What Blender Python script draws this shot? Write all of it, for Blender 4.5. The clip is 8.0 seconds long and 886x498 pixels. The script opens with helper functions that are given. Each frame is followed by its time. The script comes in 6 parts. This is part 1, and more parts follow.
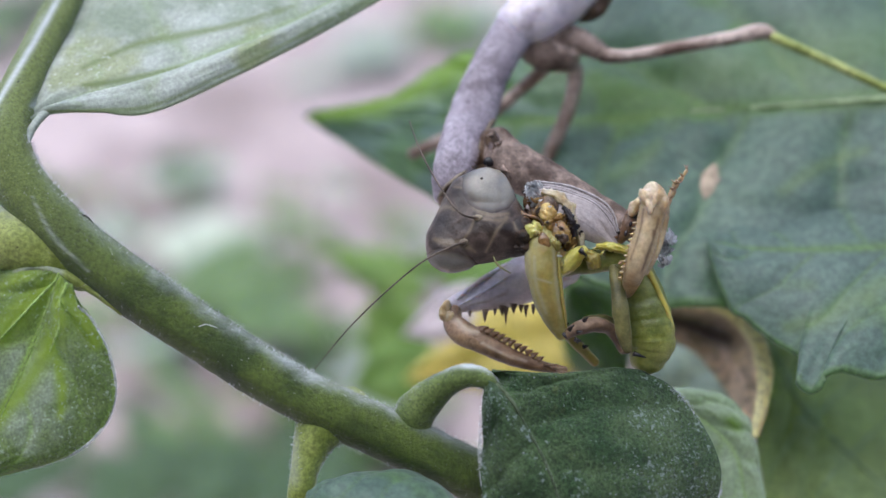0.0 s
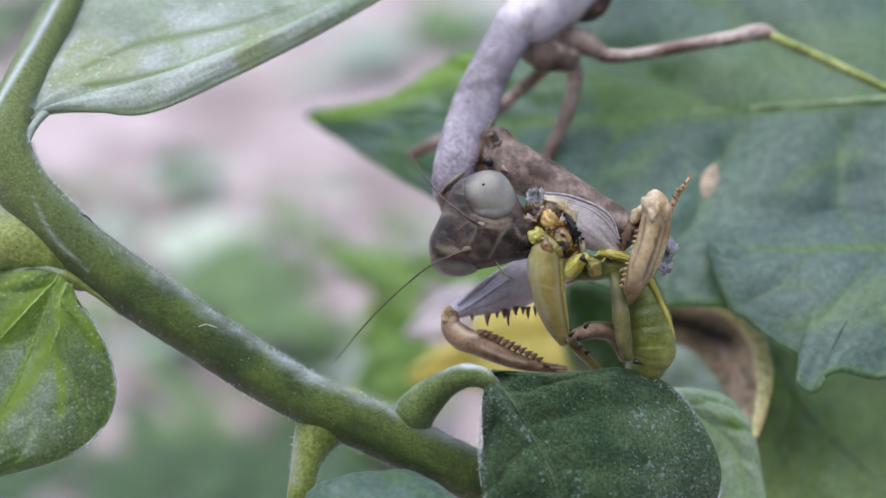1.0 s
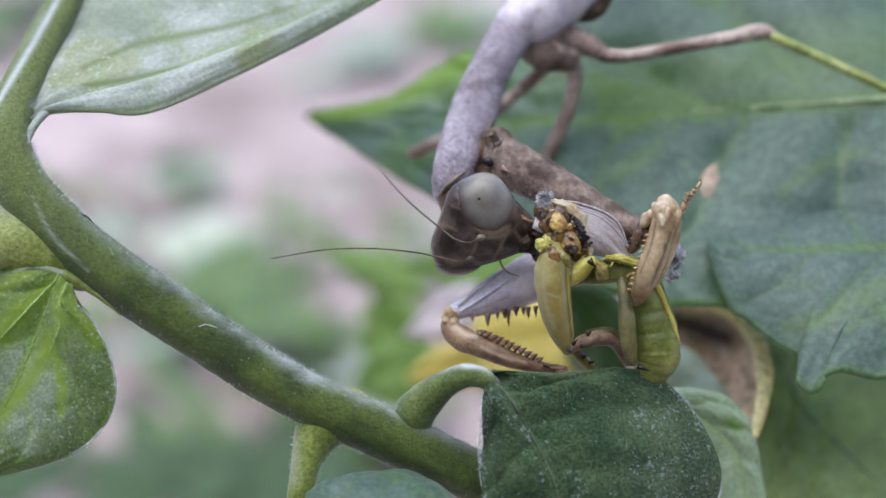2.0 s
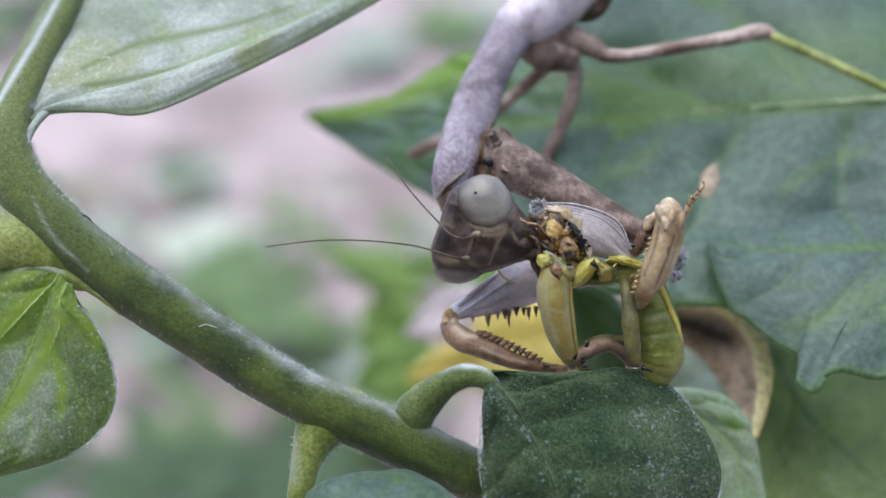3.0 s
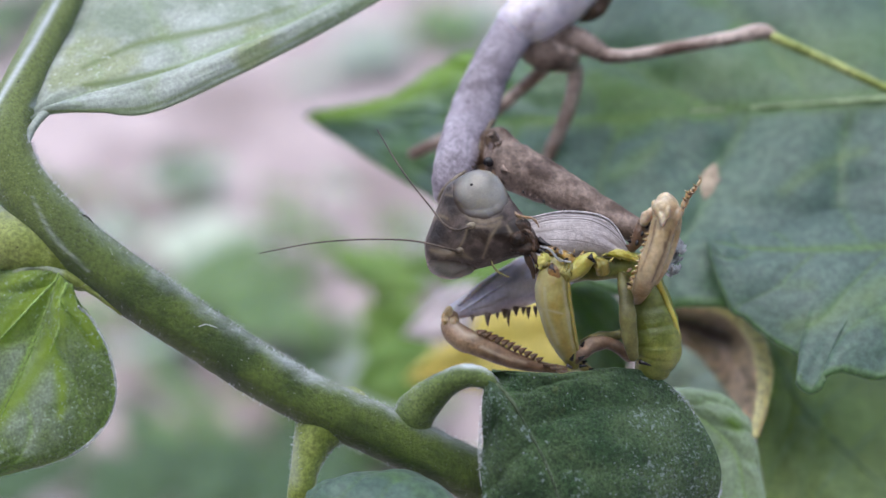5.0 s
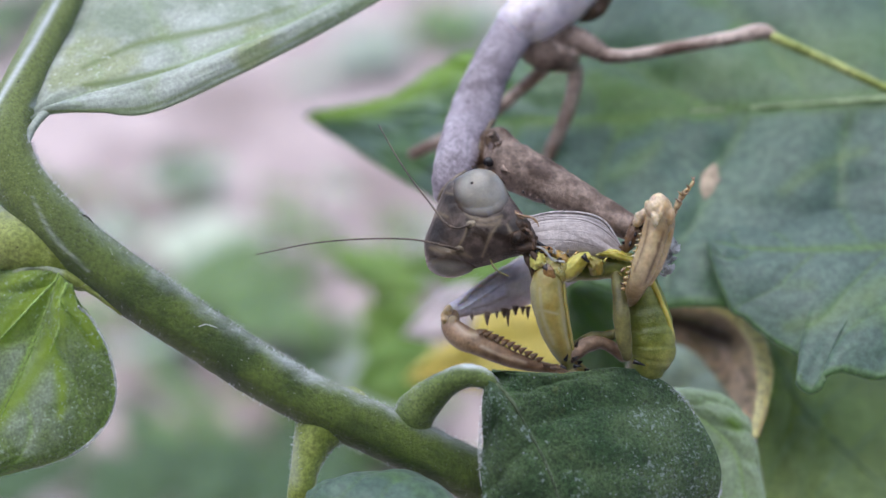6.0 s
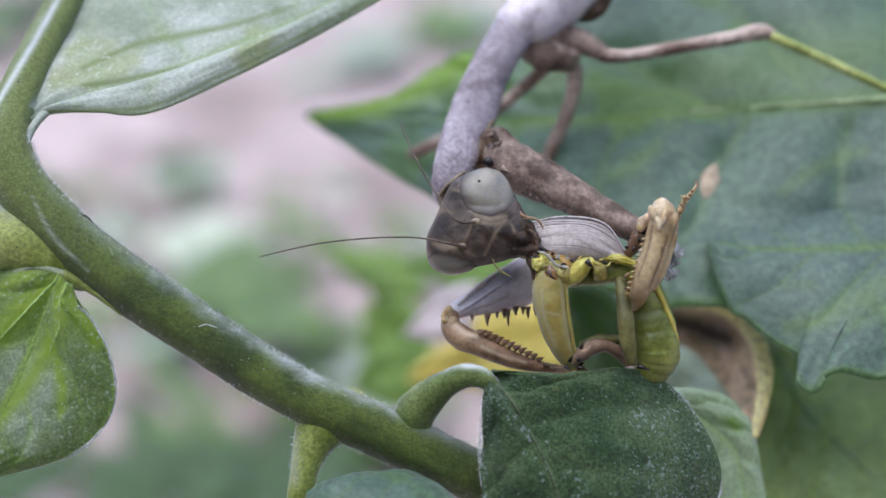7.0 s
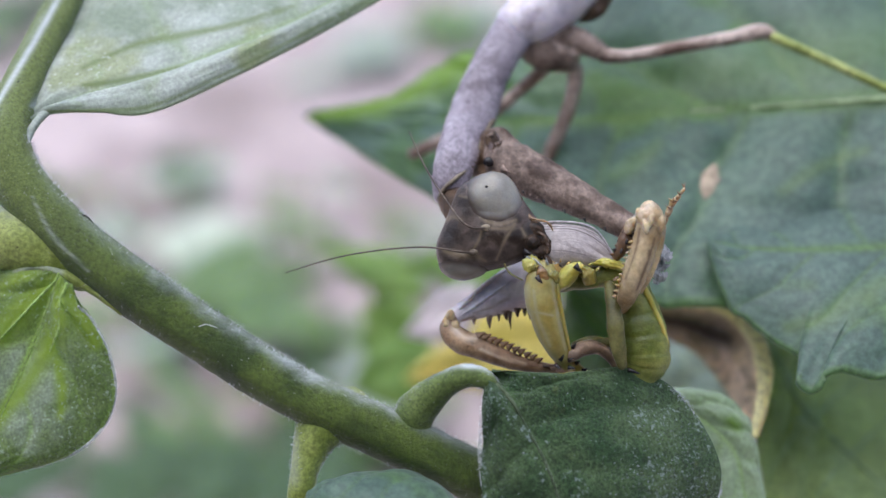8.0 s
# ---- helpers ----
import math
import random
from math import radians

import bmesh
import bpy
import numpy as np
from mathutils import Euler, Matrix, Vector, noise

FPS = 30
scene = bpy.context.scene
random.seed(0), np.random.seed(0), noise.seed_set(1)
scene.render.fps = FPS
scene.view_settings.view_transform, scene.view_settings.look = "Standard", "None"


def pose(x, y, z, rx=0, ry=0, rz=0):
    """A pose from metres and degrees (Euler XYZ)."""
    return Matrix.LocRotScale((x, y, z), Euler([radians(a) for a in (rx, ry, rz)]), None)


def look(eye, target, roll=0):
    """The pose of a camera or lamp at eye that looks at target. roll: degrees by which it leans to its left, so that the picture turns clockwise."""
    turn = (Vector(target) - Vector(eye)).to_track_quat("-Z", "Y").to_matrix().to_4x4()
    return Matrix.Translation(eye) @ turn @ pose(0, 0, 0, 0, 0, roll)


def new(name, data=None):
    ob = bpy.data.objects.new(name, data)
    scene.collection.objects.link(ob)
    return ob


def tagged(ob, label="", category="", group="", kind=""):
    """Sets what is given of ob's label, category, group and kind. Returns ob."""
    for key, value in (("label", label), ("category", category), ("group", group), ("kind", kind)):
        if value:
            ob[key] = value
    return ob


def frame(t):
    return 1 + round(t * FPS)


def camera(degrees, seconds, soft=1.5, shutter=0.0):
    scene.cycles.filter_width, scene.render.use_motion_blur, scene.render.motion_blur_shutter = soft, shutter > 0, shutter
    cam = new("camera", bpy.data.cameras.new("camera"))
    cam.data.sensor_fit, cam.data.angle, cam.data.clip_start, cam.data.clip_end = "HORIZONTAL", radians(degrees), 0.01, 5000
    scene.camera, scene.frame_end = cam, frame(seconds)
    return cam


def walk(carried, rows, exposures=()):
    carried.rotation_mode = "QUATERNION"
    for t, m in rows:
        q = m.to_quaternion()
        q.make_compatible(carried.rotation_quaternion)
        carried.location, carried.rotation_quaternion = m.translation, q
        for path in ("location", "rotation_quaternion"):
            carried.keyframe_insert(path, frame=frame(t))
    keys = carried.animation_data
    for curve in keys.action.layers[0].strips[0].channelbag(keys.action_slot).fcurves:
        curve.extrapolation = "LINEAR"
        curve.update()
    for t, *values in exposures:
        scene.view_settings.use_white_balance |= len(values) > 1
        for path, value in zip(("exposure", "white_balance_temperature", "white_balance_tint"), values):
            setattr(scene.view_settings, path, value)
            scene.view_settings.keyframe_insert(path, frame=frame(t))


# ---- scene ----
MM = 0.001
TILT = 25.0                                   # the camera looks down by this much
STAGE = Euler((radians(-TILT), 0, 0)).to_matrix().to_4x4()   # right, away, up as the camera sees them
FRONT = np.array((0, -0.91, 0.42))                 # towards the camera
UPWARD = np.array((0, 0.42, 0.91))

cam = camera(37.95, 8.0, soft=1.5, shutter=0.0)
cam.data.dof.use_dof = True
cam.data.dof.focus_distance = 0.080
cam.data.dof.aperture_fstop = 17.0
here = pose(0, -0.0725, 0.2838, 90 - TILT)
walk(cam, [(0, here), (8, here)], exposures=[(0, 0.87, 5960, 9), (8, 0.87, 5960, 9)])

# ---------- light: open shade under a bright hazy sky
world = bpy.data.worlds.new("sky")
scene.world = world
world.use_nodes = True
wn = world.node_tree
sky = wn.nodes.new("ShaderNodeTexSky")
sky.sky_type, sky.sun_disc = "NISHITA", False
sky.sun_elevation, sky.sun_rotation = radians(78), radians(-108)
sky.air_density, sky.dust_density = 1.0, 3.0
wn.links.new(sky.outputs[0], wn.nodes["Background"].inputs[0])
wn.nodes["Background"].inputs[1].default_value = 0.135
sun_data = bpy.data.lights.new("sun", "SUN")
sun_data.energy, sun_data.angle, sun_data.color = 1.5, radians(85), (1.0, 0.97, 0.94)
sun = new("sun", sun_data)
sun.matrix_world = look((-0.10, -0.08, 1.10), (0, 0, 0.25))


# ---------- materials
def surface(name, dark, light, scale=300.0, rough=0.6, bump=0.2, fine=2500.0, speck=None, through_light=0.0,
            spec=0.3, vein=None, bump_size=0.0002, stretch=None, patch=None, coat=0.0, down=0.0, flesh=0.0, grain=0.6, crest=None, tint=(1.9, 2.2, 0.6), gather=0.0):
    """Two scales of mottling and a fine relief. speck: colour, cover, scale. vein: colour of the veins. patch: colour, cover, scale. gather: more specks along drawn lines."""
    m = bpy.data.materials.new(name)
    m.use_nodes = True
    n, ln = m.node_tree.nodes, m.node_tree.links
    bsdf, out = n["Principled BSDF"], n["Material Output"]
    co = n.new("ShaderNodeTexCoord").outputs["Object"]
    if stretch:
        mp = n.new("ShaderNodeMapping")
        mp.inputs["Scale"].default_value = stretch
        ln.new(co, mp.inputs[0])
        co = mp.outputs[0]

    def noisy(sc, detail=4.0, r=0.6):
        t = n.new("ShaderNodeTexNoise")
        t.inputs["Scale"].default_value, t.inputs["Detail"].default_value, t.inputs["Roughness"].default_value = sc, detail, r
        ln.new(co, t.inputs["Vector"])
        return t.outputs["Fac"]

    def ramp(fac, lo, hi, a=(0, 0, 0, 1), b=(1, 1, 1, 1)):
        r = n.new("ShaderNodeValToRGB")
        r.color_ramp.elements[0].position, r.color_ramp.elements[1].position = lo, hi
        r.color_ramp.elements[0].color, r.color_ramp.elements[1].color = a, b
        ln.new(fac, r.inputs[0])
        return r.outputs[0]

    def mix(fac, a, b, kind="MIX"):
        x = n.new("ShaderNodeMix")
        x.data_type, x.blend_type = "RGBA", kind
        for sock, v in ((x.inputs["Factor"], fac), (x.inputs["A"], a), (x.inputs["B"], b)):
            if isinstance(v, (int, float)):
                sock.default_value = v
            elif isinstance(v, tuple):
                sock.default_value = v
            else:
                ln.new(v, sock)
        return x.outputs["Result"]

    col = ramp(noisy(scale), 0.38, 0.62, (*dark, 1), (*light, 1))
    small = noisy(fine, 4.0, 0.75)
    if patch:
        col = mix(ramp(noisy(patch[2], 3.0), 0.62 - patch[1], 0.70 - patch[1]), col, (*patch[0], 1))
    if vein:
        at = n.new("ShaderNodeAttribute")
        at.attribute_name = "vein"
        col = mix(at.outputs["Fac"], col, (*vein, 1))
    col = mix(grain, col, ramp(small, 0.38, 0.62, (0.45, 0.45, 0.45, 1), (1.5, 1.5, 1.5, 1)), "MULTIPLY")
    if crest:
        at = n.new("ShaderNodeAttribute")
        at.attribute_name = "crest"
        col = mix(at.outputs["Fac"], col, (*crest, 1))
    if speck:
        fac = noisy(speck[2], 2.0, 0.8)
        if gather:
            at = n.new("ShaderNodeAttribute")
            at.attribute_name = "crest"
            more = n.new("ShaderNodeMath")
            more.operation, more.inputs[1].default_value = "MULTIPLY_ADD", gather
            ln.new(at.outputs["Fac"], more.inputs[0])
            ln.new(fac, more.inputs[2])
            fac = more.outputs[0]
        mask = ramp(fac, 0.66 - speck[1], 0.74 - speck[1])
        if len(speck) > 3:
            mask = mix(1.0, mask, ramp(noisy(speck[3], 2.0), 0.42, 0.66), "MULTIPLY")
        col = mix(mask, col, (*speck[0], 1))
    ln.new(col, bsdf.inputs["Base Color"])
    bsdf.inputs["Roughness"].default_value = rough
    bsdf.inputs["Specular IOR Level"].default_value = spec
    bsdf.inputs["Coat Weight"].default_value = coat
    if flesh:
        bsdf.inputs["Subsurface Weight"].default_value, bsdf.inputs["Subsurface Scale"].default_value = flesh, 0.001
        bsdf.inputs["Subsurface Radius"].default_value = (0.9, 0.6, 0.25)
    bsdf.inputs["Sheen Weight"].default_value, bsdf.inputs["Sheen Roughness"].default_value = down, 0.45
    bsdf.inputs["Sheen Tint"].default_value = (0.85, 0.92, 1.0, 1)
    if bump:
        b = n.new("ShaderNodeBump")
        b.inputs["Strength"].default_value, b.inputs["Distance"].default_value = bump, bump_size
        ln.new(small, b.inputs["Height"])
        ln.new(b.outputs[0], bsdf.inputs["Normal"])
    if through_light:
        t = n.new("ShaderNodeBsdfTranslucent")
        ln.new(mix(1.0, col, (*tint, 1), "MULTIPLY"), t.inputs[0])
        s = n.new("ShaderNodeMixShader")
        s.inputs[0].default_value = through_light
        ln.new(bsdf.outputs[0], s.inputs[1])
        ln.new(t.outputs[0], s.inputs[2])
        ln.new(s.outputs[0], out.inputs[0])
    return m


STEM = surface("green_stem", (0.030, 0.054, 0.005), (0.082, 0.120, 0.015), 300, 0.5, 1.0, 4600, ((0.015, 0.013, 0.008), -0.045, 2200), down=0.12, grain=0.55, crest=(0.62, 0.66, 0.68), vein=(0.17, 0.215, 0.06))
VEIN = surface("leaf_vein", (0.25, 0.36, 0.09), (0.34, 0.45, 0.15), 400, 0.5, 0.3, 4000, None, 0.2)
LEAF_RIB = surface("leaf_rib", (0.052, 0.078, 0.036), (0.105, 0.135, 0.078), 900, 0.55, 0.8, 5200)
HAIR = surface("pale_hair", (0.62, 0.64, 0.68), (0.75, 0.77, 0.80), 500, 0.6, 0)
GRAIN = surface("pale_dust", (0.19, 0.24, 0.22), (0.40, 0.45, 0.43), 900, 0.8, 0)
LEAF = surface("leaf_green", (0.038, 0.082, 0.028), (0.098, 0.155, 0.066), 240, 0.5, 1.2, 5200, ((0.30, 0.355, 0.335), 0.085, 2800, 220), 0.12, 0.25, (0.085, 0.135, 0.06), down=0.16, grain=0.95, patch=((0.098, 0.145, 0.036), 0.04, 240))
LEAF_DUSTY = surface("leaf_dusty_green", (0.031, 0.068, 0.024), (0.082, 0.128, 0.054), 240, 0.55, 1.2, 5200, ((0.23, 0.29, 0.27), 0.0, 3000), 0.12, 0.2, (0.085, 0.135, 0.06), down=0.08, grain=0.9, patch=((0.078, 0.105, 0.034), -0.02, 420), gather=0.14)
LEAF_PALE = surface("leaf_pale", (0.279, 0.335, 0.246), (0.521, 0.558, 0.53), 200, 0.5, 0.6, 3800, ((0.68, 0.70, 0.69), 0.045, 2400, 260), 0.25, 0.45, (0.32, 0.41, 0.22), down=0.4, grain=0.3, patch=((0.36, 0.40, 0.245), 0.07, 130), tint=(1.3, 1.5, 0.8), crest=(0.19, 0.25, 0.085))
LEAF_YOUNG = surface("leaf_young", (0.080, 0.155, 0.020), (0.150, 0.235, 0.045), 180, 0.45, 0.6, 4200, ((0.38, 0.45, 0.40), 0.06, 2400, 260), 0.3, 0.5, (0.23, 0.36, 0.08), down=0.3, grain=0.6, patch=((0.185, 0.25, 0.165), 0.11, 150))
LEAF_SHADE = surface("leaf_shade_green", (0.27, 0.315, 0.150), (0.375, 0.43, 0.235), 150, 0.5, 0.5, 2500, None, 0.35, 0.3, (0.36, 0.40, 0.20), down=0.05, grain=0.4, patch=((0.30, 0.34, 0.17), 0.07, 140))
LEAF_DOWNY = surface("leaf_downy", (0.132, 0.198, 0.0405), (0.238, 0.299, 0.136), 260, 0.5, 0.9, 6000, ((0.50, 0.55, 0.54), 0.08, 3600, 200), 0.38, 0.45, (0.30, 0.42, 0.10), down=0.35, grain=0.6, patch=((0.32, 0.365, 0.31), 0.10, 110), crest=(0.28, 0.375, 0.03))
LEAF_LIGHT = surface("leaf_light_green", (0.267, 0.331, 0.244), (0.377, 0.442, 0.368), 150, 0.5, 0.5, 2500, None, 0.35, 0.4, (0.34, 0.44, 0.24), down=0.3, grain=0.3, crest=(0.14, 0.23, 0.03))
LEAF_FRESH = surface("leaf_fresh", (0.135, 0.230, 0.046), (0.225, 0.320, 0.088), 90, 0.45, 0.4, 1800, None, 0.35, 0.4, (0.25, 0.36, 0.09), down=0.1, grain=0.4)
LEAF_BACK = surface("leaf_blue_green", (0.106, 0.164, 0.143), (0.160, 0.228, 0.203), 120, 0.42, 0.45, 1800, None, 0.45, 0.5, (0.14, 0.23, 0.08), down=0.35, grain=0.4, patch=((0.122, 0.204, 0.09), 0.05, 85), crest=(0.25, 0.35, 0.04))
LEAF_YELLOW = surface("leaf_yellow", (0.52, 0.435, 0.14), (0.68, 0.57, 0.25), 60, 0.5, 0.2, 1500, None, 0.35, patch=((0.42, 0.41, 0.11), 0.02, 70))
DRY = surface("dry_leaf", (0.66, 0.545, 0.42), (0.84, 0.75, 0.62), 160, 0.7, 0.4, 1500, None, 0.45, 0.3, patch=((0.70, 0.60, 0.56), 0.06, 220), crest=(0.045, 0.031, 0.026), tint=(1.2, 1.1, 0.9))
MANTIS = surface("mantis_grey_brown", (0.191, 0.159, 0.188), (0.372, 0.328, 0.38), 500, 0.34, 0.6, 3600, ((0.07, 0.05, 0.055), -0.05, 2000), grain=0.55, patch=((0.23, 0.195, 0.22), 0.03, 420), crest=(0.12, 0.092, 0.10))
MANTIS_BROWN = surface("mantis_brown", (0.040, 0.022, 0.012), (0.16, 0.098, 0.058), 480, 0.4, 0.7, 3600, ((0.012, 0.009, 0.009), -0.03, 1000), patch=((0.24, 0.18, 0.175), 0.04, 700))
MANTIS_TAN = surface("mantis_tan", (0.28, 0.188, 0.088), (0.50, 0.395, 0.245), 420, 0.28, 0.3, 3600, ((0.08, 0.04, 0.02), -0.08, 1100), spec=0.5, flesh=0.5, grain=0.35, crest=(0.085, 0.045, 0.022))
LEG = surface("leg_brown_banded", (0.25, 0.170, 0.135), (0.56, 0.455, 0.395), 300, 0.4, 0.5, 3600, ((0.08, 0.05, 0.042), -0.06, 1200), crest=(0.10, 0.062, 0.046))
COXA = surface("coxa_spotted", (0.085, 0.054, 0.038), (0.33, 0.245, 0.205), 420, 0.40, 0.6, 3600, ((0.026, 0.016, 0.013), -0.03, 900), patch=((0.075, 0.047, 0.036), 0.05, 260), grain=0.6)
DRY_PALE = surface("dry_leaf_pale", (0.74, 0.66, 0.69), (0.88, 0.81, 0.84), 90, 0.7, 0.4, 1500, None, 0.2, 0.3, tint=(1.1, 1.0, 1.0))
STRAW = surface("dry_straw", (0.74, 0.69, 0.36), (0.86, 0.82, 0.54), 160, 0.6, 0.4, 1500, None, 0.35, tint=(1.2, 1.2, 0.9))
LEAF_WHITE = surface("leaf_whitish", (0.54, 0.59, 0.48), (0.72, 0.76, 0.65), 60, 0.6, 0.3, 900, None, 0.3, tint=(1.1, 1.15, 0.95))
FEMUR_INNER = surface("femur_lavender", (0.55, 0.49, 0.56), (0.81, 0.745, 0.81), 420, 0.28, 0.4, 3600, ((0.20, 0.15, 0.15), -0.09, 1500), spec=0.5, grain=0.2, flesh=0.3, patch=((0.48, 0.42, 0.48), 0.04, 500), crest=(0.26, 0.185, 0.13))
RIB_PALE = surface("leaf_rib_pale", (0.27, 0.35, 0.19), (0.40, 0.48, 0.29), 300, 0.5, 0.3, 3000, None, 0.2)
SPOT = surface("dead_spot", (0.40, 0.315, 0.23), (0.54, 0.44, 0.33), 300, 0.7, 0.3, 2000)
FOOT = surface("foot_red_brown", (0.085, 0.0493, 0.0289), (0.255, 0.17, 0.111), 520, 0.32, 0.6, 3600, ((0.02, 0.012, 0.010), -0.02, 900), spec=0.5, flesh=0.3, grain=0.4)
LEG_GREEN = surface("leg_green", (0.30, 0.35, 0.09), (0.48, 0.52, 0.19), 400, 0.4, 0.3)
KNEE = surface("knee_pale", (0.37, 0.265, 0.15), (0.60, 0.50, 0.37), 600, 0.32, 0.4, 3600, ((0.16, 0.08, 0.05), -0.08, 1100), flesh=0.5, grain=0.35)
SHIN_TAN = surface("shin_red_brown", (0.12, 0.066, 0.036), (0.33, 0.215, 0.130), 420, 0.30, 0.5, 3600, ((0.04, 0.022, 0.012), -0.07, 1000), spec=0.5, flesh=0.35, crest=(0.58, 0.48, 0.37), grain=0.4)
HEAD = surface("head_mottled", (0.048, 0.033, 0.027), (0.128, 0.095, 0.080), 520, 0.30, 0.5, 3600, ((0.20, 0.15, 0.10), -0.08, 1300), 0, 0.4, (0.018, 0.011, 0.008), 0.0001, None, ((0.032, 0.021, 0.015), 0.05, 620), crest=(0.24, 0.185, 0.115), grain=0.4)
CREST = surface("crest_pale", (0.13, 0.10, 0.07), (0.24, 0.20, 0.14), 600, 0.4, 0.4)
MOUTH = surface("mouth_dark", (0.012, 0.008, 0.006), (0.065, 0.036, 0.020), 700, 0.35, 0.7, 3600)
EYE = surface("eye_pale_grey", (0.184, 0.171, 0.149), (0.27, 0.254, 0.225), 300, 0.26, 0.04, 9000, None, 0, 0.45, flesh=0.4, grain=0.15, crest=(0.062, 0.046, 0.038))
BLACK = surface("black_chitin", (0.010, 0.009, 0.011), (0.035, 0.028, 0.030), 900, 0.25, 0.3)
FEELER = surface("feeler_brown", (0.06, 0.042, 0.032), (0.13, 0.098, 0.072), 1500, 0.5, 0)
YELLOW = surface("prey_yellow", (0.243, 0.203, 0.0446), (0.373, 0.324, 0.122), 380, 0.30, 0.3, 3600, ((0.16, 0.09, 0.03), -0.11, 900), 0.10, 0.5, (0.26, 0.175, 0.03), patch=((0.27, 0.25, 0.05), 0.05, 420), flesh=0.6, grain=0.2, crest=(0.36, 0.345, 0.245), tint=(1.2, 1.2, 0.7))
STRAP = surface("prey_lemon", (0.44, 0.37, 0.06), (0.64, 0.555, 0.17), 500, 0.28, 0.3, 3600, ((0.22, 0.12, 0.03), -0.10, 900), 0.1, spec=0.5, flesh=0.5, grain=0.25, tint=(1.2, 1.2, 0.8))
GREENISH = surface("prey_green", (0.118, 0.142, 0.0244), (0.299, 0.314, 0.0766), 300, 0.3, 0.35, 3600, ((0.04, 0.055, 0.012), -0.07, 800), 0.08, spec=0.5, flesh=0.5, grain=0.3, patch=((0.50, 0.48, 0.10), 0.03, 330), tint=(1.2, 1.2, 0.8), crest=(0.085, 0.098, 0.016))
DULL_GREEN = surface("prey_olive_green", (0.066, 0.062, 0.018), (0.165, 0.155, 0.058), 420, 0.34, 0.3, 3600, ((0.04, 0.028, 0.016), -0.05, 900), flesh=0.4, grain=0.4)
ORANGE = surface("torn_orange", (0.19, 0.095, 0.020), (0.52, 0.36, 0.115), 700, 0.22, 0.9, 2200, ((0.020, 0.011, 0.009), 0.04, 900), coat=0.6, flesh=0.3)
FLESH = surface("torn_flesh", (0.035, 0.016, 0.010), (0.26, 0.14, 0.045), 600, 0.2, 0.8, 2200, ((0.014, 0.008, 0.008), 0.02, 700), coat=0.6)
WING = surface("wing_buff", (0.40, 0.345, 0.34), (0.62, 0.56, 0.56), 300, 0.28, 0.4, 3600, None, 0.2, 0.5, (0.045, 0.034, 0.034), grain=0.25, patch=((0.64, 0.56, 0.55), 0.06, 300), tint=(1.2, 1.2, 1.0))
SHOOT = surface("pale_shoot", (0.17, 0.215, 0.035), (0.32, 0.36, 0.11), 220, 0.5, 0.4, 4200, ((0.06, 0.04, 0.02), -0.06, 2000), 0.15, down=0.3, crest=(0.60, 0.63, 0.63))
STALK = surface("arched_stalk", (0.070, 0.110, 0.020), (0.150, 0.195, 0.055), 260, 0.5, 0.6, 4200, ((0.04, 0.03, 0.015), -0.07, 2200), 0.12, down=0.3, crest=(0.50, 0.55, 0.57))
RIDGE = surface("dusty_ridge", (0.34, 0.38, 0.33), (0.60, 0.64, 0.62), 700, 0.6, 0.6, 4200, None, 0.1, down=0.3)
WING_EDGE = surface("wing_edge", (0.32, 0.29, 0.29), (0.48, 0.44, 0.445), 300, 0.38, 0.2, 2500)
FILM = surface("wing_film", (0.60, 0.60, 0.61), (0.85, 0.85, 0.86), 1200, 0.15, 0.3, 2500, None, 0.45, 0.8, grain=0.1, tint=(1.0, 1.0, 1.0))
FILM.node_tree.nodes["Principled BSDF"].inputs["Alpha"].default_value = 0.55
SKY_BLOCK = surface("sky_block_green", (0.018, 0.034, 0.012), (0.045, 0.075, 0.025), 9, 0.7, 1.0, 60, None, 0, 0.3, None, 0.02)
SOIL = surface("dry_soil", (0.26, 0.205, 0.19), (0.55, 0.45, 0.44), 9, 0.9, 0.6, 160, ((0.20, 0.15, 0.13), 0.0, 40), 0, 0.2, None, 0.004)


# ---------- shapes
def spline(pts, n):
    """n rows along a smooth curve through the points."""
    p = np.asarray(pts, float)
    p = np.vstack([2 * p[0] - p[1], p, 2 * p[-1] - p[-2]])
    seg = len(p) - 3
    out = []
    for t in np.linspace(0, seg, n):
        i = min(int(t), seg - 1)
        f = t - i
        a, b, c, d = p[i:i + 4]
        out.append(0.5 * (2 * b + (c - a) * f + (2 * a - 5 * b + 4 * c - d) * f * f + (3 * b - a - 3 * c + d) * f ** 3))
    return np.array(out)


def unit(v):
    v = np.asarray(v, float)
    return v / max(np.linalg.norm(v), 1e-9)


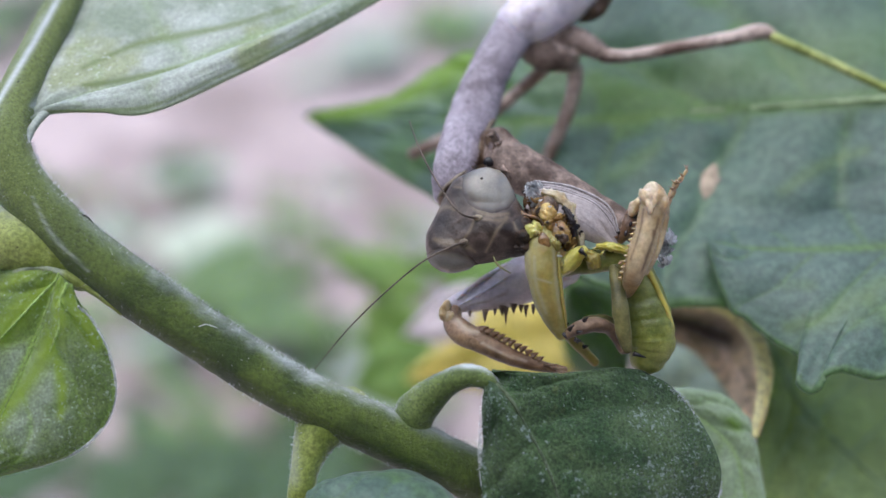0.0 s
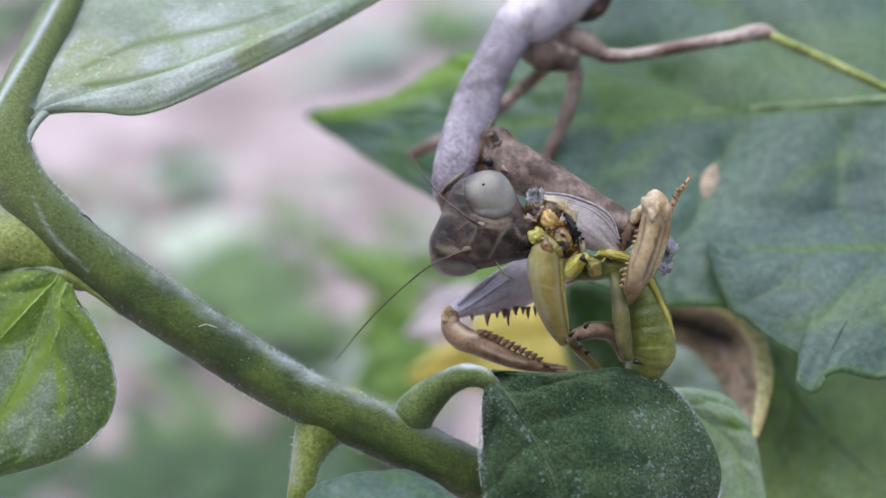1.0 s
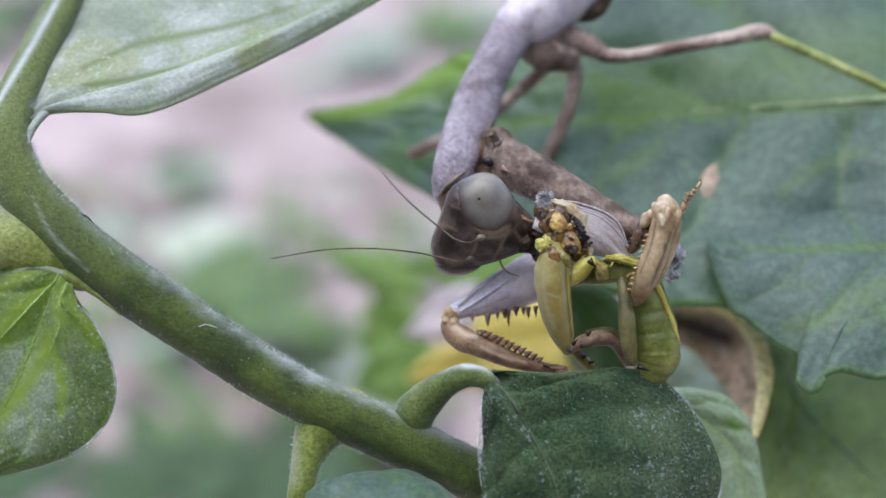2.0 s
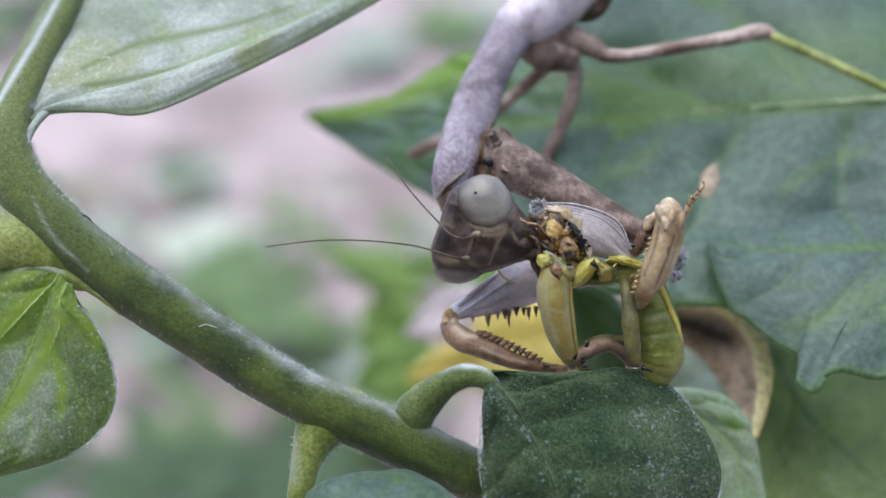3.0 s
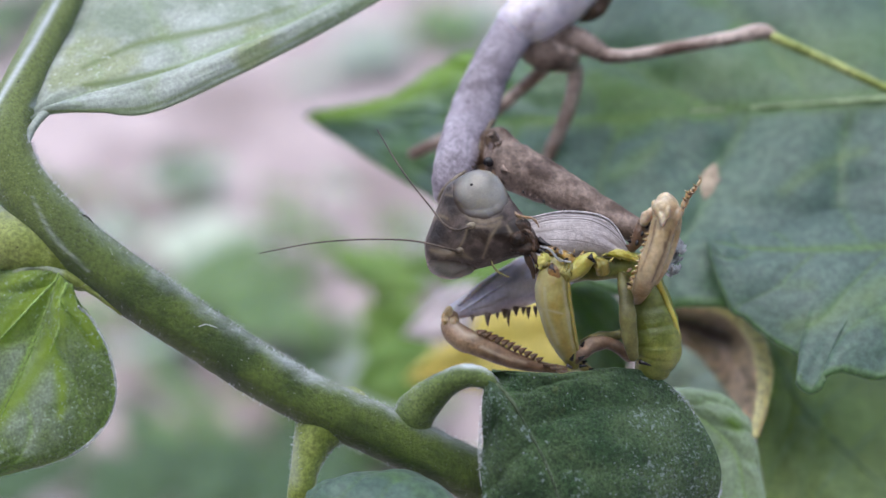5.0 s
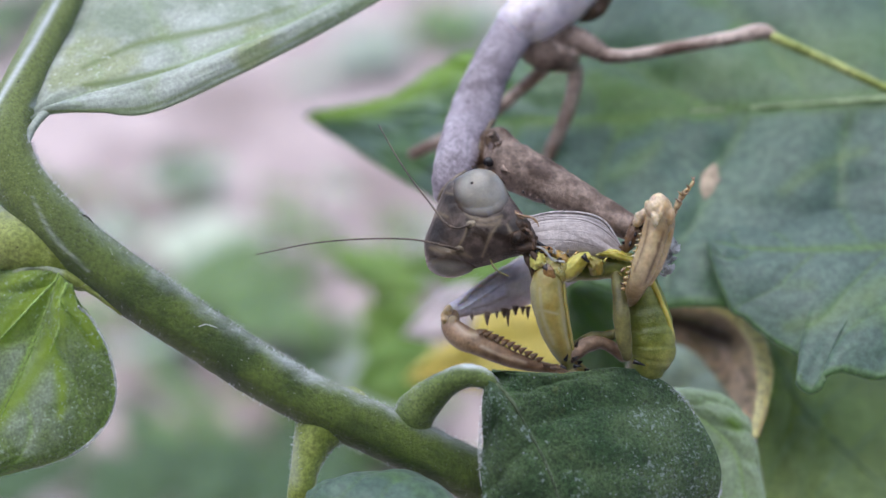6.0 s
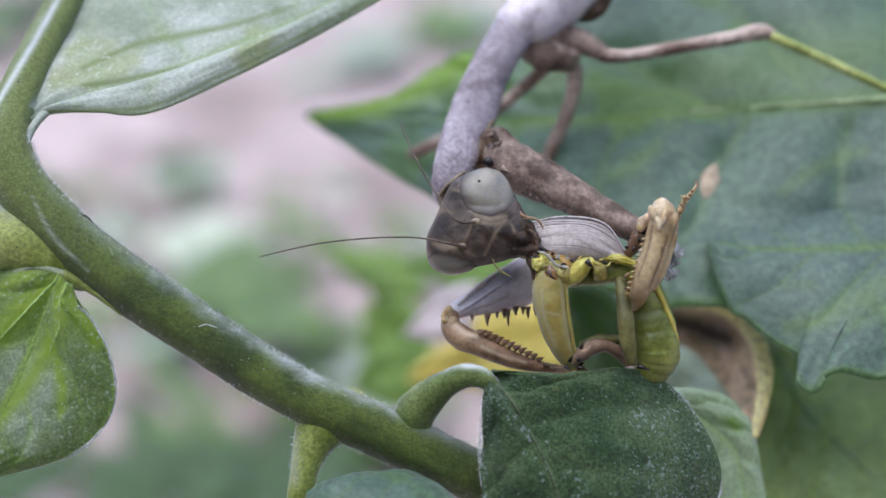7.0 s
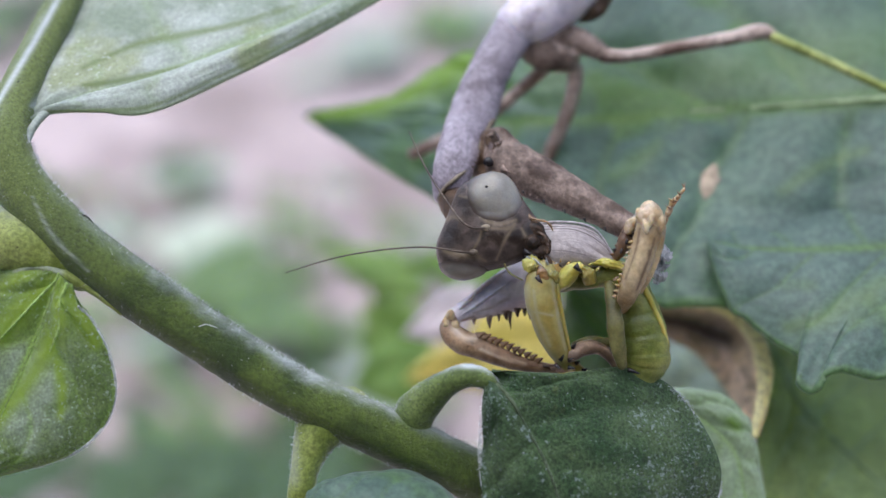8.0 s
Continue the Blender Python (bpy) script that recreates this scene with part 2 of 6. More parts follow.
class Shape:
    """Vertices in millimetres of the place, and faces."""

    def __init__(self):
        self.v, self.f, self.vein, self.crest = [], [], [], {}

    def add(self, verts, faces, vein=None):
        k = len(self.v)
        self.v += [tuple(q) for q in verts]
        self.f += [tuple(i + k for i in q) for q in faces]
        self.vein += list(vein) if vein is not None else [0.0] * len(verts)
        return self

    def tube(self, pts, n=24, seg=12, flat=1.0, rough=0.0, rings=0, ring_depth=0.0, ends=True, ridge=0.0, top=0.0, young=None):
        """A limb through rows x, y, z, radius (and radius in depth, else flat times the radius)."""
        q = spline(pts, n)
        c, r = q[:, :3], np.maximum(q[:, 3], 0.01)
        rd = np.maximum(q[:, 4], 0.01) if q.shape[1] > 4 else r * flat
        tan = np.gradient(c, axis=0)
        loops = []
        for i in range(n):
            t = unit(tan[i])
            side = unit(np.cross(t, FRONT) if abs(np.dot(t, FRONT)) < 0.97 else np.cross(t, UPWARD))
            depth = unit(np.cross(side, t))
            loops.append((c[i], side, depth, t, r[i], rd[i]))
        full = []
        if ends:
            a = loops[0]
            for k in (0.08, 0.35, 0.7):
                s = math.sqrt(1 - (1 - k) ** 2)
                full.append((a[0] - a[3] * a[4] * (1 - k) * 0.8, a[1], a[2], a[3], a[4] * s, a[5] * s))
        full += loops
        if ends:
            a = loops[-1]
            for k in (0.7, 0.35, 0.08):
                s = math.sqrt(1 - (1 - k) ** 2)
                full.append((a[0] + a[3] * a[4] * (1 - k) * 0.8, a[1], a[2], a[3], a[4] * s, a[5] * s))
        verts, faces = [], []
        for i, (o, side, depth, t, ra, rb) in enumerate(full):
            w = 1.0
            if rings:
                w = 1 - ring_depth * (0.5 + 0.5 * math.cos(2 * math.pi * rings * i / len(full))) ** 4
            for j in range(seg):
                an = 2 * math.pi * j / seg
                k = w + ridge * max(0.0, math.cos(an * 5)) + (rough * noise.noise(Vector((o + side * math.cos(an) * ra + depth * math.sin(an) * rb) * 1.3)) if rough else 0)
                verts.append(o + side * math.cos(an) * ra * k + depth * math.sin(an) * rb * k)
                # top: upward faces whiter, light caught by the down put into the colour
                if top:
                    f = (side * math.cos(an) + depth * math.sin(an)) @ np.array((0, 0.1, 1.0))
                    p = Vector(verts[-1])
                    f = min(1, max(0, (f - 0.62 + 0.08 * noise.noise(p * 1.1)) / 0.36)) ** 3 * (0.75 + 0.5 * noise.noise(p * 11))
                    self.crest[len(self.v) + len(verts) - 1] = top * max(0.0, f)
        m = len(full)
        for i in range(m - 1):
            for j in range(seg):
                b = (j + 1) % seg
                faces.append((i * seg + j, i * seg + b, (i + 1) * seg + b, (i + 1) * seg + j))
        faces.append(tuple(range(seg))[::-1])
        faces.append(tuple((m - 1) * seg + j for j in range(seg)))
        vein = [min(1.0, max(0.0, (young[0] - i / m) / young[1])) for i in range(m) for _ in range(seg)] if young else None
        return self.add(verts, faces, vein)

    def ball(self, centre, along, ra, rb, rc, seg=24, rows=16, rough=0.0):
        """An egg: radius ra along the given direction, rb across it, rc in depth."""
        t = unit(along)
        side = unit(np.cross(t, FRONT))
        depth = unit(np.cross(side, t))
        o = np.asarray(centre, float)
        verts = []
        for i in range(1, rows):
            th = math.pi * i / rows
            for j in range(seg):
                ph = 2 * math.pi * j / seg
                d = -t * ra * math.cos(th) + side * rb * math.sin(th) * math.cos(ph) + depth * rc * math.sin(th) * math.sin(ph)
                verts.append(o + d * (1 + (rough * noise.noise(Vector((o + d) * 1.1)) if rough else 0)))
        verts += [o - t * ra, o + t * ra]
        faces = []
        for i in range(rows - 2):
            for j in range(seg):
                b = (j + 1) % seg
                faces.append((i * seg + j, i * seg + b, (i + 1) * seg + b, (i + 1) * seg + j))
        lo, hi, last = len(verts) - 2, len(verts) - 1, (rows - 2) * seg
        for j in range(seg):
            b = (j + 1) % seg
            faces += [(lo, b, j), (hi, last + j, last + b)]
        return self.add(verts, faces)

    def star(self, heart, pole, lobes, seg=72, rows=48, soft=0.10, rough=0.0):
        """A smooth solid round its heart, blended of egg-shaped lobes: (x, y, z, long, wide, deep), direction of the long axis."""
        o, t = np.array(heart, float), unit(pole)
        sd = unit(np.cross(t, FRONT))
        dp = np.cross(sd, t)
        inv = []
        for row, along in lobes:
            a = unit(along)
            b = unit(np.cross(a, FRONT))
            inv.append((np.array(row[:3]), np.array([a / row[3], b / row[4], np.cross(b, a) / row[5]])))
        verts, faces = [], []
        for i in range(rows + 1):
            th = math.pi * i / rows
            for j in range(seg if 0 < i < rows else 1):
                ph = 2 * math.pi * j / seg
                d = -t * math.cos(th) + (sd * math.cos(ph) + dp * math.sin(ph)) * math.sin(th)
                total = 0.0
                for c, m in inv:
                    p, q = m @ (o - c), m @ d
                    qq, pq, pp = q @ q, p @ q, p @ p - 1
                    disc = pq * pq - qq * pp
                    if disc > 0:
                        total += math.exp(min(60.0, (-pq + math.sqrt(disc)) / qq / soft))
                r = soft * math.log(max(total, 1e-6))
                p = o + d * r
                verts.append(p * 1.0 + d * (rough * noise.noise(Vector(p * 1.4)) + 0.4 * rough * noise.noise(Vector(p * 4)) if rough else 0))
        for j in range(seg):
            b = (j + 1) % seg
            faces.append((0, 1 + b, 1 + j))
            last = 1 + (rows - 2) * seg
            faces.append((last + seg, last + j, last + b))
        for i in range(rows - 2):
            for j in range(seg):
                b = (j + 1) % seg
                k = 1 + i * seg
                faces.append((k + j, k + b, k + seg + b, k + seg + j))
        return self.add(verts, faces)

    def taut(self, heart, share=0.8, ways=900):
        """Draws the skin of a star tight over its bumps, towards its convex hull."""
        o = np.array(heart, float)
        v = np.array(self.v) - o
        r = np.linalg.norm(v, axis=1)
        d = v / r[:, None]
        k = np.arange(ways) + 0.5
        z, a = 1 - 2 * k / ways, math.pi * (1 + 5 ** 0.5) * k
        n = np.stack([np.sqrt(1 - z * z) * np.cos(a), np.sqrt(1 - z * z) * np.sin(a), z], 1)
        reach = np.array([(v @ q).max() for q in n])
        hull = np.empty(len(v))
        for i in range(0, len(v), 4000):
            c = d[i:i + 4000] @ n.T
            hull[i:i + 4000] = np.where(c > 0.05, reach / np.maximum(c, 0.05), 1e9).min(1)
        self.v = [tuple(q) for q in o + d * (r + share * (hull - r))[:, None]]
        return self

    def mark(self, spots, front=False):
        """Pigment spots: (x, y, z, radius), strength. front: on the skin that faces forward, whatever its depth."""
        pts, heart = np.array(self.v), np.mean(self.v, axis=0)
        ahead = unit(FRONT)
        for row, k in spots:
            d = pts - np.array(row[:3])
            if front:
                d = d - np.outer(d @ ahead, ahead)
            near = np.linalg.norm(d, axis=1) / row[3]
            for i in np.nonzero((near < 2) & ((pts - heart) @ ahead > -0.2))[0]:
                w = 1 + 0.5 * noise.noise(Vector(self.v[i]) * 2.2)
                self.vein[i] = max(self.vein[i], k * math.exp(-near[i] ** 4 * w))
        return self

    def draw(self, lines, strength=0.8, front=False):
        """Lines of another colour, for pattern, light or shade, through rows x, y, z, half width. front: as for spots;
        2: on both faces of a thin thing.
        """
        pts, heart = np.array(self.v), np.mean(self.v, axis=0)
        ahead = unit(FRONT)
        for rows in lines:
            for p in spline(rows, 14 * len(rows)):
                d = pts - p[:3]
                if front:
                    d = d - np.outer(d @ ahead, ahead)
                near = np.linalg.norm(d, axis=1) / p[3]
                ok = near < 2.2
                if front is True:
                    ok &= (pts - heart) @ ahead > -0.3
                for i in np.nonzero(ok)[0]:
                    self.crest[int(i)] = max(self.crest.get(int(i), 0.0), strength * math.exp(-near[i] ** 2))
        return self

    def spike(self, foot, tip, r, bend=0.0, seg=6):
        """A thorn from its foot to its tip."""
        a, b = np.asarray(foot, float), np.asarray(tip, float)
        t = unit(b - a)
        s = unit(np.cross(t, FRONT + 0.01))
        d = np.cross(s, t)
        ln = np.linalg.norm(b - a)
        verts, faces = [], []
        for k, (f, q) in enumerate(((0, 1), (0.45, 0.62), (0.8, 0.28))):
            o = a + (b - a) * f + s * bend * ln * f * (1 - f)
            verts += [o + (s * math.cos(2 * math.pi * j / seg) + d * math.sin(2 * math.pi * j / seg)) * r * q for j in range(seg)]
        verts.append(b)
        for k in range(2):
            for j in range(seg):
                n2 = (j + 1) % seg
                faces.append((k * seg + j, k * seg + n2, (k + 1) * seg + n2, (k + 1) * seg + j))
        faces += [(2 * seg + j, 2 * seg + (j + 1) % seg, 3 * seg) for j in range(seg)]
        faces.append(tuple(range(seg))[::-1])
        return self.add(verts, faces)

    def blade(self, mid, left, right, nu=60, nv=22, bulge=0.6, quilt=0.3, veins=7, slant=1.2, thick=0.25, curl=0.0, even=0.0,
              ragged=0.0, teeth=0, tooth=0.0, seed=1, wave=0.0, stripes=(), folds=()):
        """A leaf blade between its midrib and two edges: pillowed between side veins, with thickness."""
        m = spline(mid, nu)
        edges = []
        for e, sg in ((left, -1), (right, 1)):
            q = spline(e, nu)
            out = np.array([unit(x) for x in (q - m)])
            for i in range(nu):
                k = ragged * noise.noise(Vector((i * 0.23 * 60 / nu, sg * 3.7, seed)))
                if teeth:
                    k += tooth * (abs((i / nu * teeth) % 1 - 0.5) * 2 - 0.5)
                q[i] += out[i] * k * min(1, 6 * i / nu, 6 * (nu - 1 - i) / nu)
            edges.append(q)
        ss = np.linspace(-1, 1, 2 * nv + 1)
        g = np.zeros((nu, len(ss), 3))
        vn = np.zeros((nu, len(ss)))
        for j, s in enumerate(ss):
            e = edges[0] if s < 0 else edges[1]
            g[:, j] = m + (e - m) * abs(s)
        du, dv = np.gradient(g, axis=0), np.gradient(g, axis=1)
        nor = np.cross(du, dv)
        nor /= np.maximum(np.linalg.norm(nor, axis=2, keepdims=True), 1e-9)
        if np.sum(nor.mean((0, 1)) * FRONT) < 0:
            nor = -nor
        for i in range(nu):
            u = i / (nu - 1)
            for j, s in enumerate(ss):
                a = abs(s)
                ph = u * veins - a * slant + (0.35 if s > 0 else 0) + 0.15 * noise.noise(Vector((u * 5, s * 3, seed)))
                x = ph - math.floor(ph)
                dist = min(x, 1 - x)
                fade = min(1.0, 8 * u) * min(1.0, 8 * (1 - u))
                vn[i, j] = max(math.exp(-(dist / 0.05) ** 2) * (1 - 0.6 * a) * 0.55, math.exp(-(a / 0.035) ** 2))
                if not stripes and a > 0.965:
                    vn[i, j] = max(vn[i, j], 0.6)
                for at, wd, deep in stripes:
                    vn[i, j] = max(0 if at == stripes[0][0] else vn[i, j], deep * math.exp(-((s - at - 0.02 * math.sin(u * 9 + at * 20)) / wd) ** 2))
                lw = min(1.0, np.linalg.norm(edges[0 if s < 0 else 1][i] - m[i]) / even) if even else 1.0
                h = lw * bulge * math.sin(math.pi * min(1, a)) * min(1, 7 * u + 0.15) * min(1, 7 * (1 - u) + 0.05) + curl * a ** 3 - 0.06 * vn[i, j] * len(stripes[:1])
                h += lw * quilt * (math.sin(math.pi * x) ** 0.7 - 0.5) * fade * min(1, 5 * a) * (1 - 0.5 * a)
                for at, wd, deep in folds:
                    h -= deep * math.exp(-((s - at) / wd) ** 2) * min(1, 5 * (1 - u))
                h += wave * noise.noise(Vector((u * 4.0, s * 1.7, seed + 5)))
                h += 0.25 * quilt * noise.noise(Vector((u * 24, s * 9, seed + 9)))
                g[i, j] += nor[i, j] * h
        w = len(ss)
        idx = lambda i, j: i * w + j
        top = g.reshape(-1, 3)
        bot = (g - nor * thick).reshape(-1, 3)
        k = nu * w
        faces = []
        for i in range(nu - 1):
            for j in range(w - 1):
                q = (idx(i, j), idx(i + 1, j), idx(i + 1, j + 1), idx(i, j + 1))
                faces += [q, tuple(x + k for x in q[::-1])]
        rim = [idx(i, 0) for i in range(nu)] + [idx(nu - 1, j) for j in range(1, w)] + [idx(i, w - 1) for i in range(nu - 2, -1, -1)] + [idx(0, j) for j in range(w - 2, 0, -1)]
        for a, b in zip(rim, rim[1:] + rim[:1]):
            faces.append((a, a + k, b + k, b))
        return self.add(np.vstack([top, bot]), faces, np.concatenate([vn.ravel(), vn.ravel()]))


ORIGIN = {}


def thing(name, base, label, category, group="", kind=""):
    """An empty at the thing's base, in millimetres."""
    ob = new(name)
    ob.empty_display_size = 0.002
    ob.location = [q * MM for q in base]
    ORIGIN[ob] = np.array(base, float)
    return tagged(ob, label, category, group, kind)


def part(name, shape, material, parent, label="", pivot=None, kind=""):
    """One mesh under a thing or a part; pivot: the joint on which it turns."""
    base = ORIGIN[parent] if parent else np.zeros(3)
    at = np.array(pivot, float) if pivot is not None else base
    me = bpy.data.meshes.new(name)
    me.from_pydata([tuple((np.array(q) - at) * MM) for q in shape.v], [], shape.f)
    me.polygons.foreach_set("use_smooth", [True] * len(me.polygons))
    if any(shape.vein):
        me.attributes.new("vein", "FLOAT", "POINT").data.foreach_set("value", [float(x) for x in shape.vein])
    if shape.crest:
        me.attributes.new("crest", "FLOAT", "POINT").data.foreach_set("value", [shape.crest.get(i, 0.0) for i in range(len(shape.v))])
    me.materials.append(material)
    ob = new(name, me)
    ob.parent = parent
    ob.location = (at - base) * MM
    ORIGIN[ob] = at
    return tagged(ob, label, kind=kind)


def leaf(parent, mid, left, right, material, label="", name="leaf", rib=0.0, rib_material=None, tone=None, hue=None, **kw):
    """A leaf of a plant, with its midrib as a raised part."""
    blade = Shape().blade(mid, left, right, **kw)
    if tone:
        blade.draw(tone, 0.9, 2)
    if hue:
        blade.draw(hue, 0.25, 2)
    ob = part(name, blade, material, parent, label)
    if rib:
        nu, nv = kw["nu"], kw.get("nv", 22)
        rows = [(*blade.v[i * (2 * nv + 1) + nv], rib * (1 - 0.75 * i / (nu - 1))) for i in range(0, nu, 3)]
        part("midrib", Shape().tube(rows, 80, 8), rib_material or material, ob)
    return ob


def hairs(along, count, length, seed):
    """Fine short hairs all round a tube of the given rows."""
    rnd = random.Random(seed)
    q = spline(along, 200)
    s = Shape()
    for _ in range(count):
        i = rnd.randrange(1, 198)
        t = unit(q[i + 1, :3] - q[i - 1, :3])
        side = unit(np.cross(t, FRONT))
        up = np.cross(side, t)
        an = rnd.uniform(0, 2 * math.pi)
        d = side * math.cos(an) + up * math.sin(an)
        if abs(d @ FRONT) > 0.45 and rnd.random() > 0.06:
            continue
        foot = q[i, :3] + d * q[i, 3] * 0.97
        ln = length * rnd.uniform(0.4, 1.2) * (1.8 if rnd.random() < 0.03 else 1)
        tip = foot + (d + t * rnd.uniform(-0.7, 0.7) + up * rnd.uniform(-0.3, 0.3)) * ln
        a = foot - t * 0.012
        k = len(s.v)
        s.v += [tuple(foot + side * 0.011), tuple(foot - side * 0.011 + t * 0.011), tuple(foot - t * 0.011), tuple(tip)]
        s.f += [(k, k + 1, k + 3), (k + 1, k + 2, k + 3), (k + 2, k, k + 3)]
        s.vein += [0.0] * 4
    return s


def fringe(edge, count, length, seed):
    """Fine hairs along the rim of a leaf."""
    rnd, q, s = random.Random(seed), spline(edge, 200), Shape()
    for _ in range(count):
        p = q[rnd.randrange(200)] + np.array([rnd.uniform(-1, 1) for _ in range(3)]) * 0.12
        d = unit([rnd.uniform(-1, 1) for _ in range(3)]) * length * rnd.uniform(0.5, 1.3)
        s.spike(p, p + d, 0.014, 0.3, 3)
    return s


def dust(shape, clusters, count, seed, size=0.07):
    """Pale grains lying on the upper skin of a leaf, in clusters: (x, y, z, spread), share."""
    rnd, s = random.Random(seed), Shape()
    v = np.array(shape.v[:len(shape.v) // 2])
    for row, share in clusters:
        d = np.linalg.norm((v - np.array(row[:3])) * (1, 0.7, 1), axis=1) / row[3]
        near = np.nonzero(d < 2.2)[0]
        wt = np.exp(-d[near] ** 2).cumsum()
        for _ in range(int(count * share)):
            q = v[near[min(int(np.searchsorted(wt, rnd.random() * wt[-1])), len(near) - 1)]]
            q = q + np.array((1, 0, 0)) * rnd.uniform(-0.1, 0.1) + np.array((0, 0.42, 0.91)) * rnd.uniform(-0.1, 0.1)
            r = size * rnd.uniform(0.2, 0.8) * (2.4 if rnd.random() < 0.1 else 1)
            a = rnd.uniform(0, 6.28)
            x, y = np.array((1, 0, 0)) * r, np.array((0, 0.42, 0.91)) * r
            ring = [q + FRONT * 0.01 + (x * math.cos(a + k * 1.257) + y * math.sin(a + k * 1.257)) * rnd.uniform(0.6, 1.2) for k in range(5)]
            s.add(ring + [q + FRONT * (0.03 + 0.4 * r)], [(k, (k + 1) % 5, 5) for k in range(5)])
    return s


# ---------- ground
def build_ground():
    rings = [0, 60, 120, 180, 240, 300, 360, 430, 500, 580, 660, 750, 850, 960, 1080, 1250, 1500, 2000, 3000, 6000, 15000, 60000, 400000]
    s = Shape()
    seg = 96
    verts, faces = [(0, 500, 0)], []
    for r in rings[1:]:
        for j in range(seg):
            a = 2 * math.pi * j / seg
            x, y = r * math.cos(a), 500 + r * math.sin(a)
            z = (9 * noise.noise(Vector((x * 0.012, y * 0.012, 3))) + 4 * noise.noise(Vector((x * 0.05, y * 0.05, 7)))) * (1 if r < 3000 else 0)
            verts.append((x, y, z))
    for j in range(seg):
        faces.append((0, 1 + j, 1 + (j + 1) % seg))
    for i in range(len(rings) - 2):
        for j in range(seg):
            b = (j + 1) % seg
            o = 1 + i * seg
            faces.append((o + j, o + seg + j, o + seg + b, o + b))
    s.add(verts, faces)
    g = part("ground", s, SOIL, None)
    tagged(g, "dry pinkish bare garden soil", "ground", kind="structure")


build_ground()


def build_sky_block():
    """A clipped hedge, unseen, added behind the camera to block low sky light."""
    s, rnd = Shape(), random.Random(5)
    n, k = 60, 26
    verts, faces = [], []
    for i in range(n):
        for j in range(k):
            x, q = -3000 + 6000 * i / (n - 1), j / (k - 1)
            y, z = (-850, -20 + 1150 * q / 0.7) if q < 0.7 else (-850 - 500 * (q - 0.7) / 0.3, 1130)
            d = 60 * noise.noise(Vector((x * 0.01, z * 0.01, q * 3)))
            verts.append((x, y + d, z + (d if q > 0.5 else 0)))
    for i in range(n - 1):
        for j in range(k - 1):
            faces.append((i * k + j, (i + 1) * k + j, (i + 1) * k + j + 1, i * k + j + 1))
    s.add(verts, faces)
    back = [(x, -1400, z) for x, y, z in verts]
    s.add(back, [f[::-1] for f in faces])
    half = n * k
    for i in (0, n - 1):
        s.f += [(i * k + j, i * k + j + 1, half + i * k + j + 1, half + i * k + j) for j in range(k - 1)]
    h = part("hedge", s, SKY_BLOCK, None)
    tagged(h, "unseen dark green hedge added to block sky light", "hedge", kind="structure")


build_sky_block()


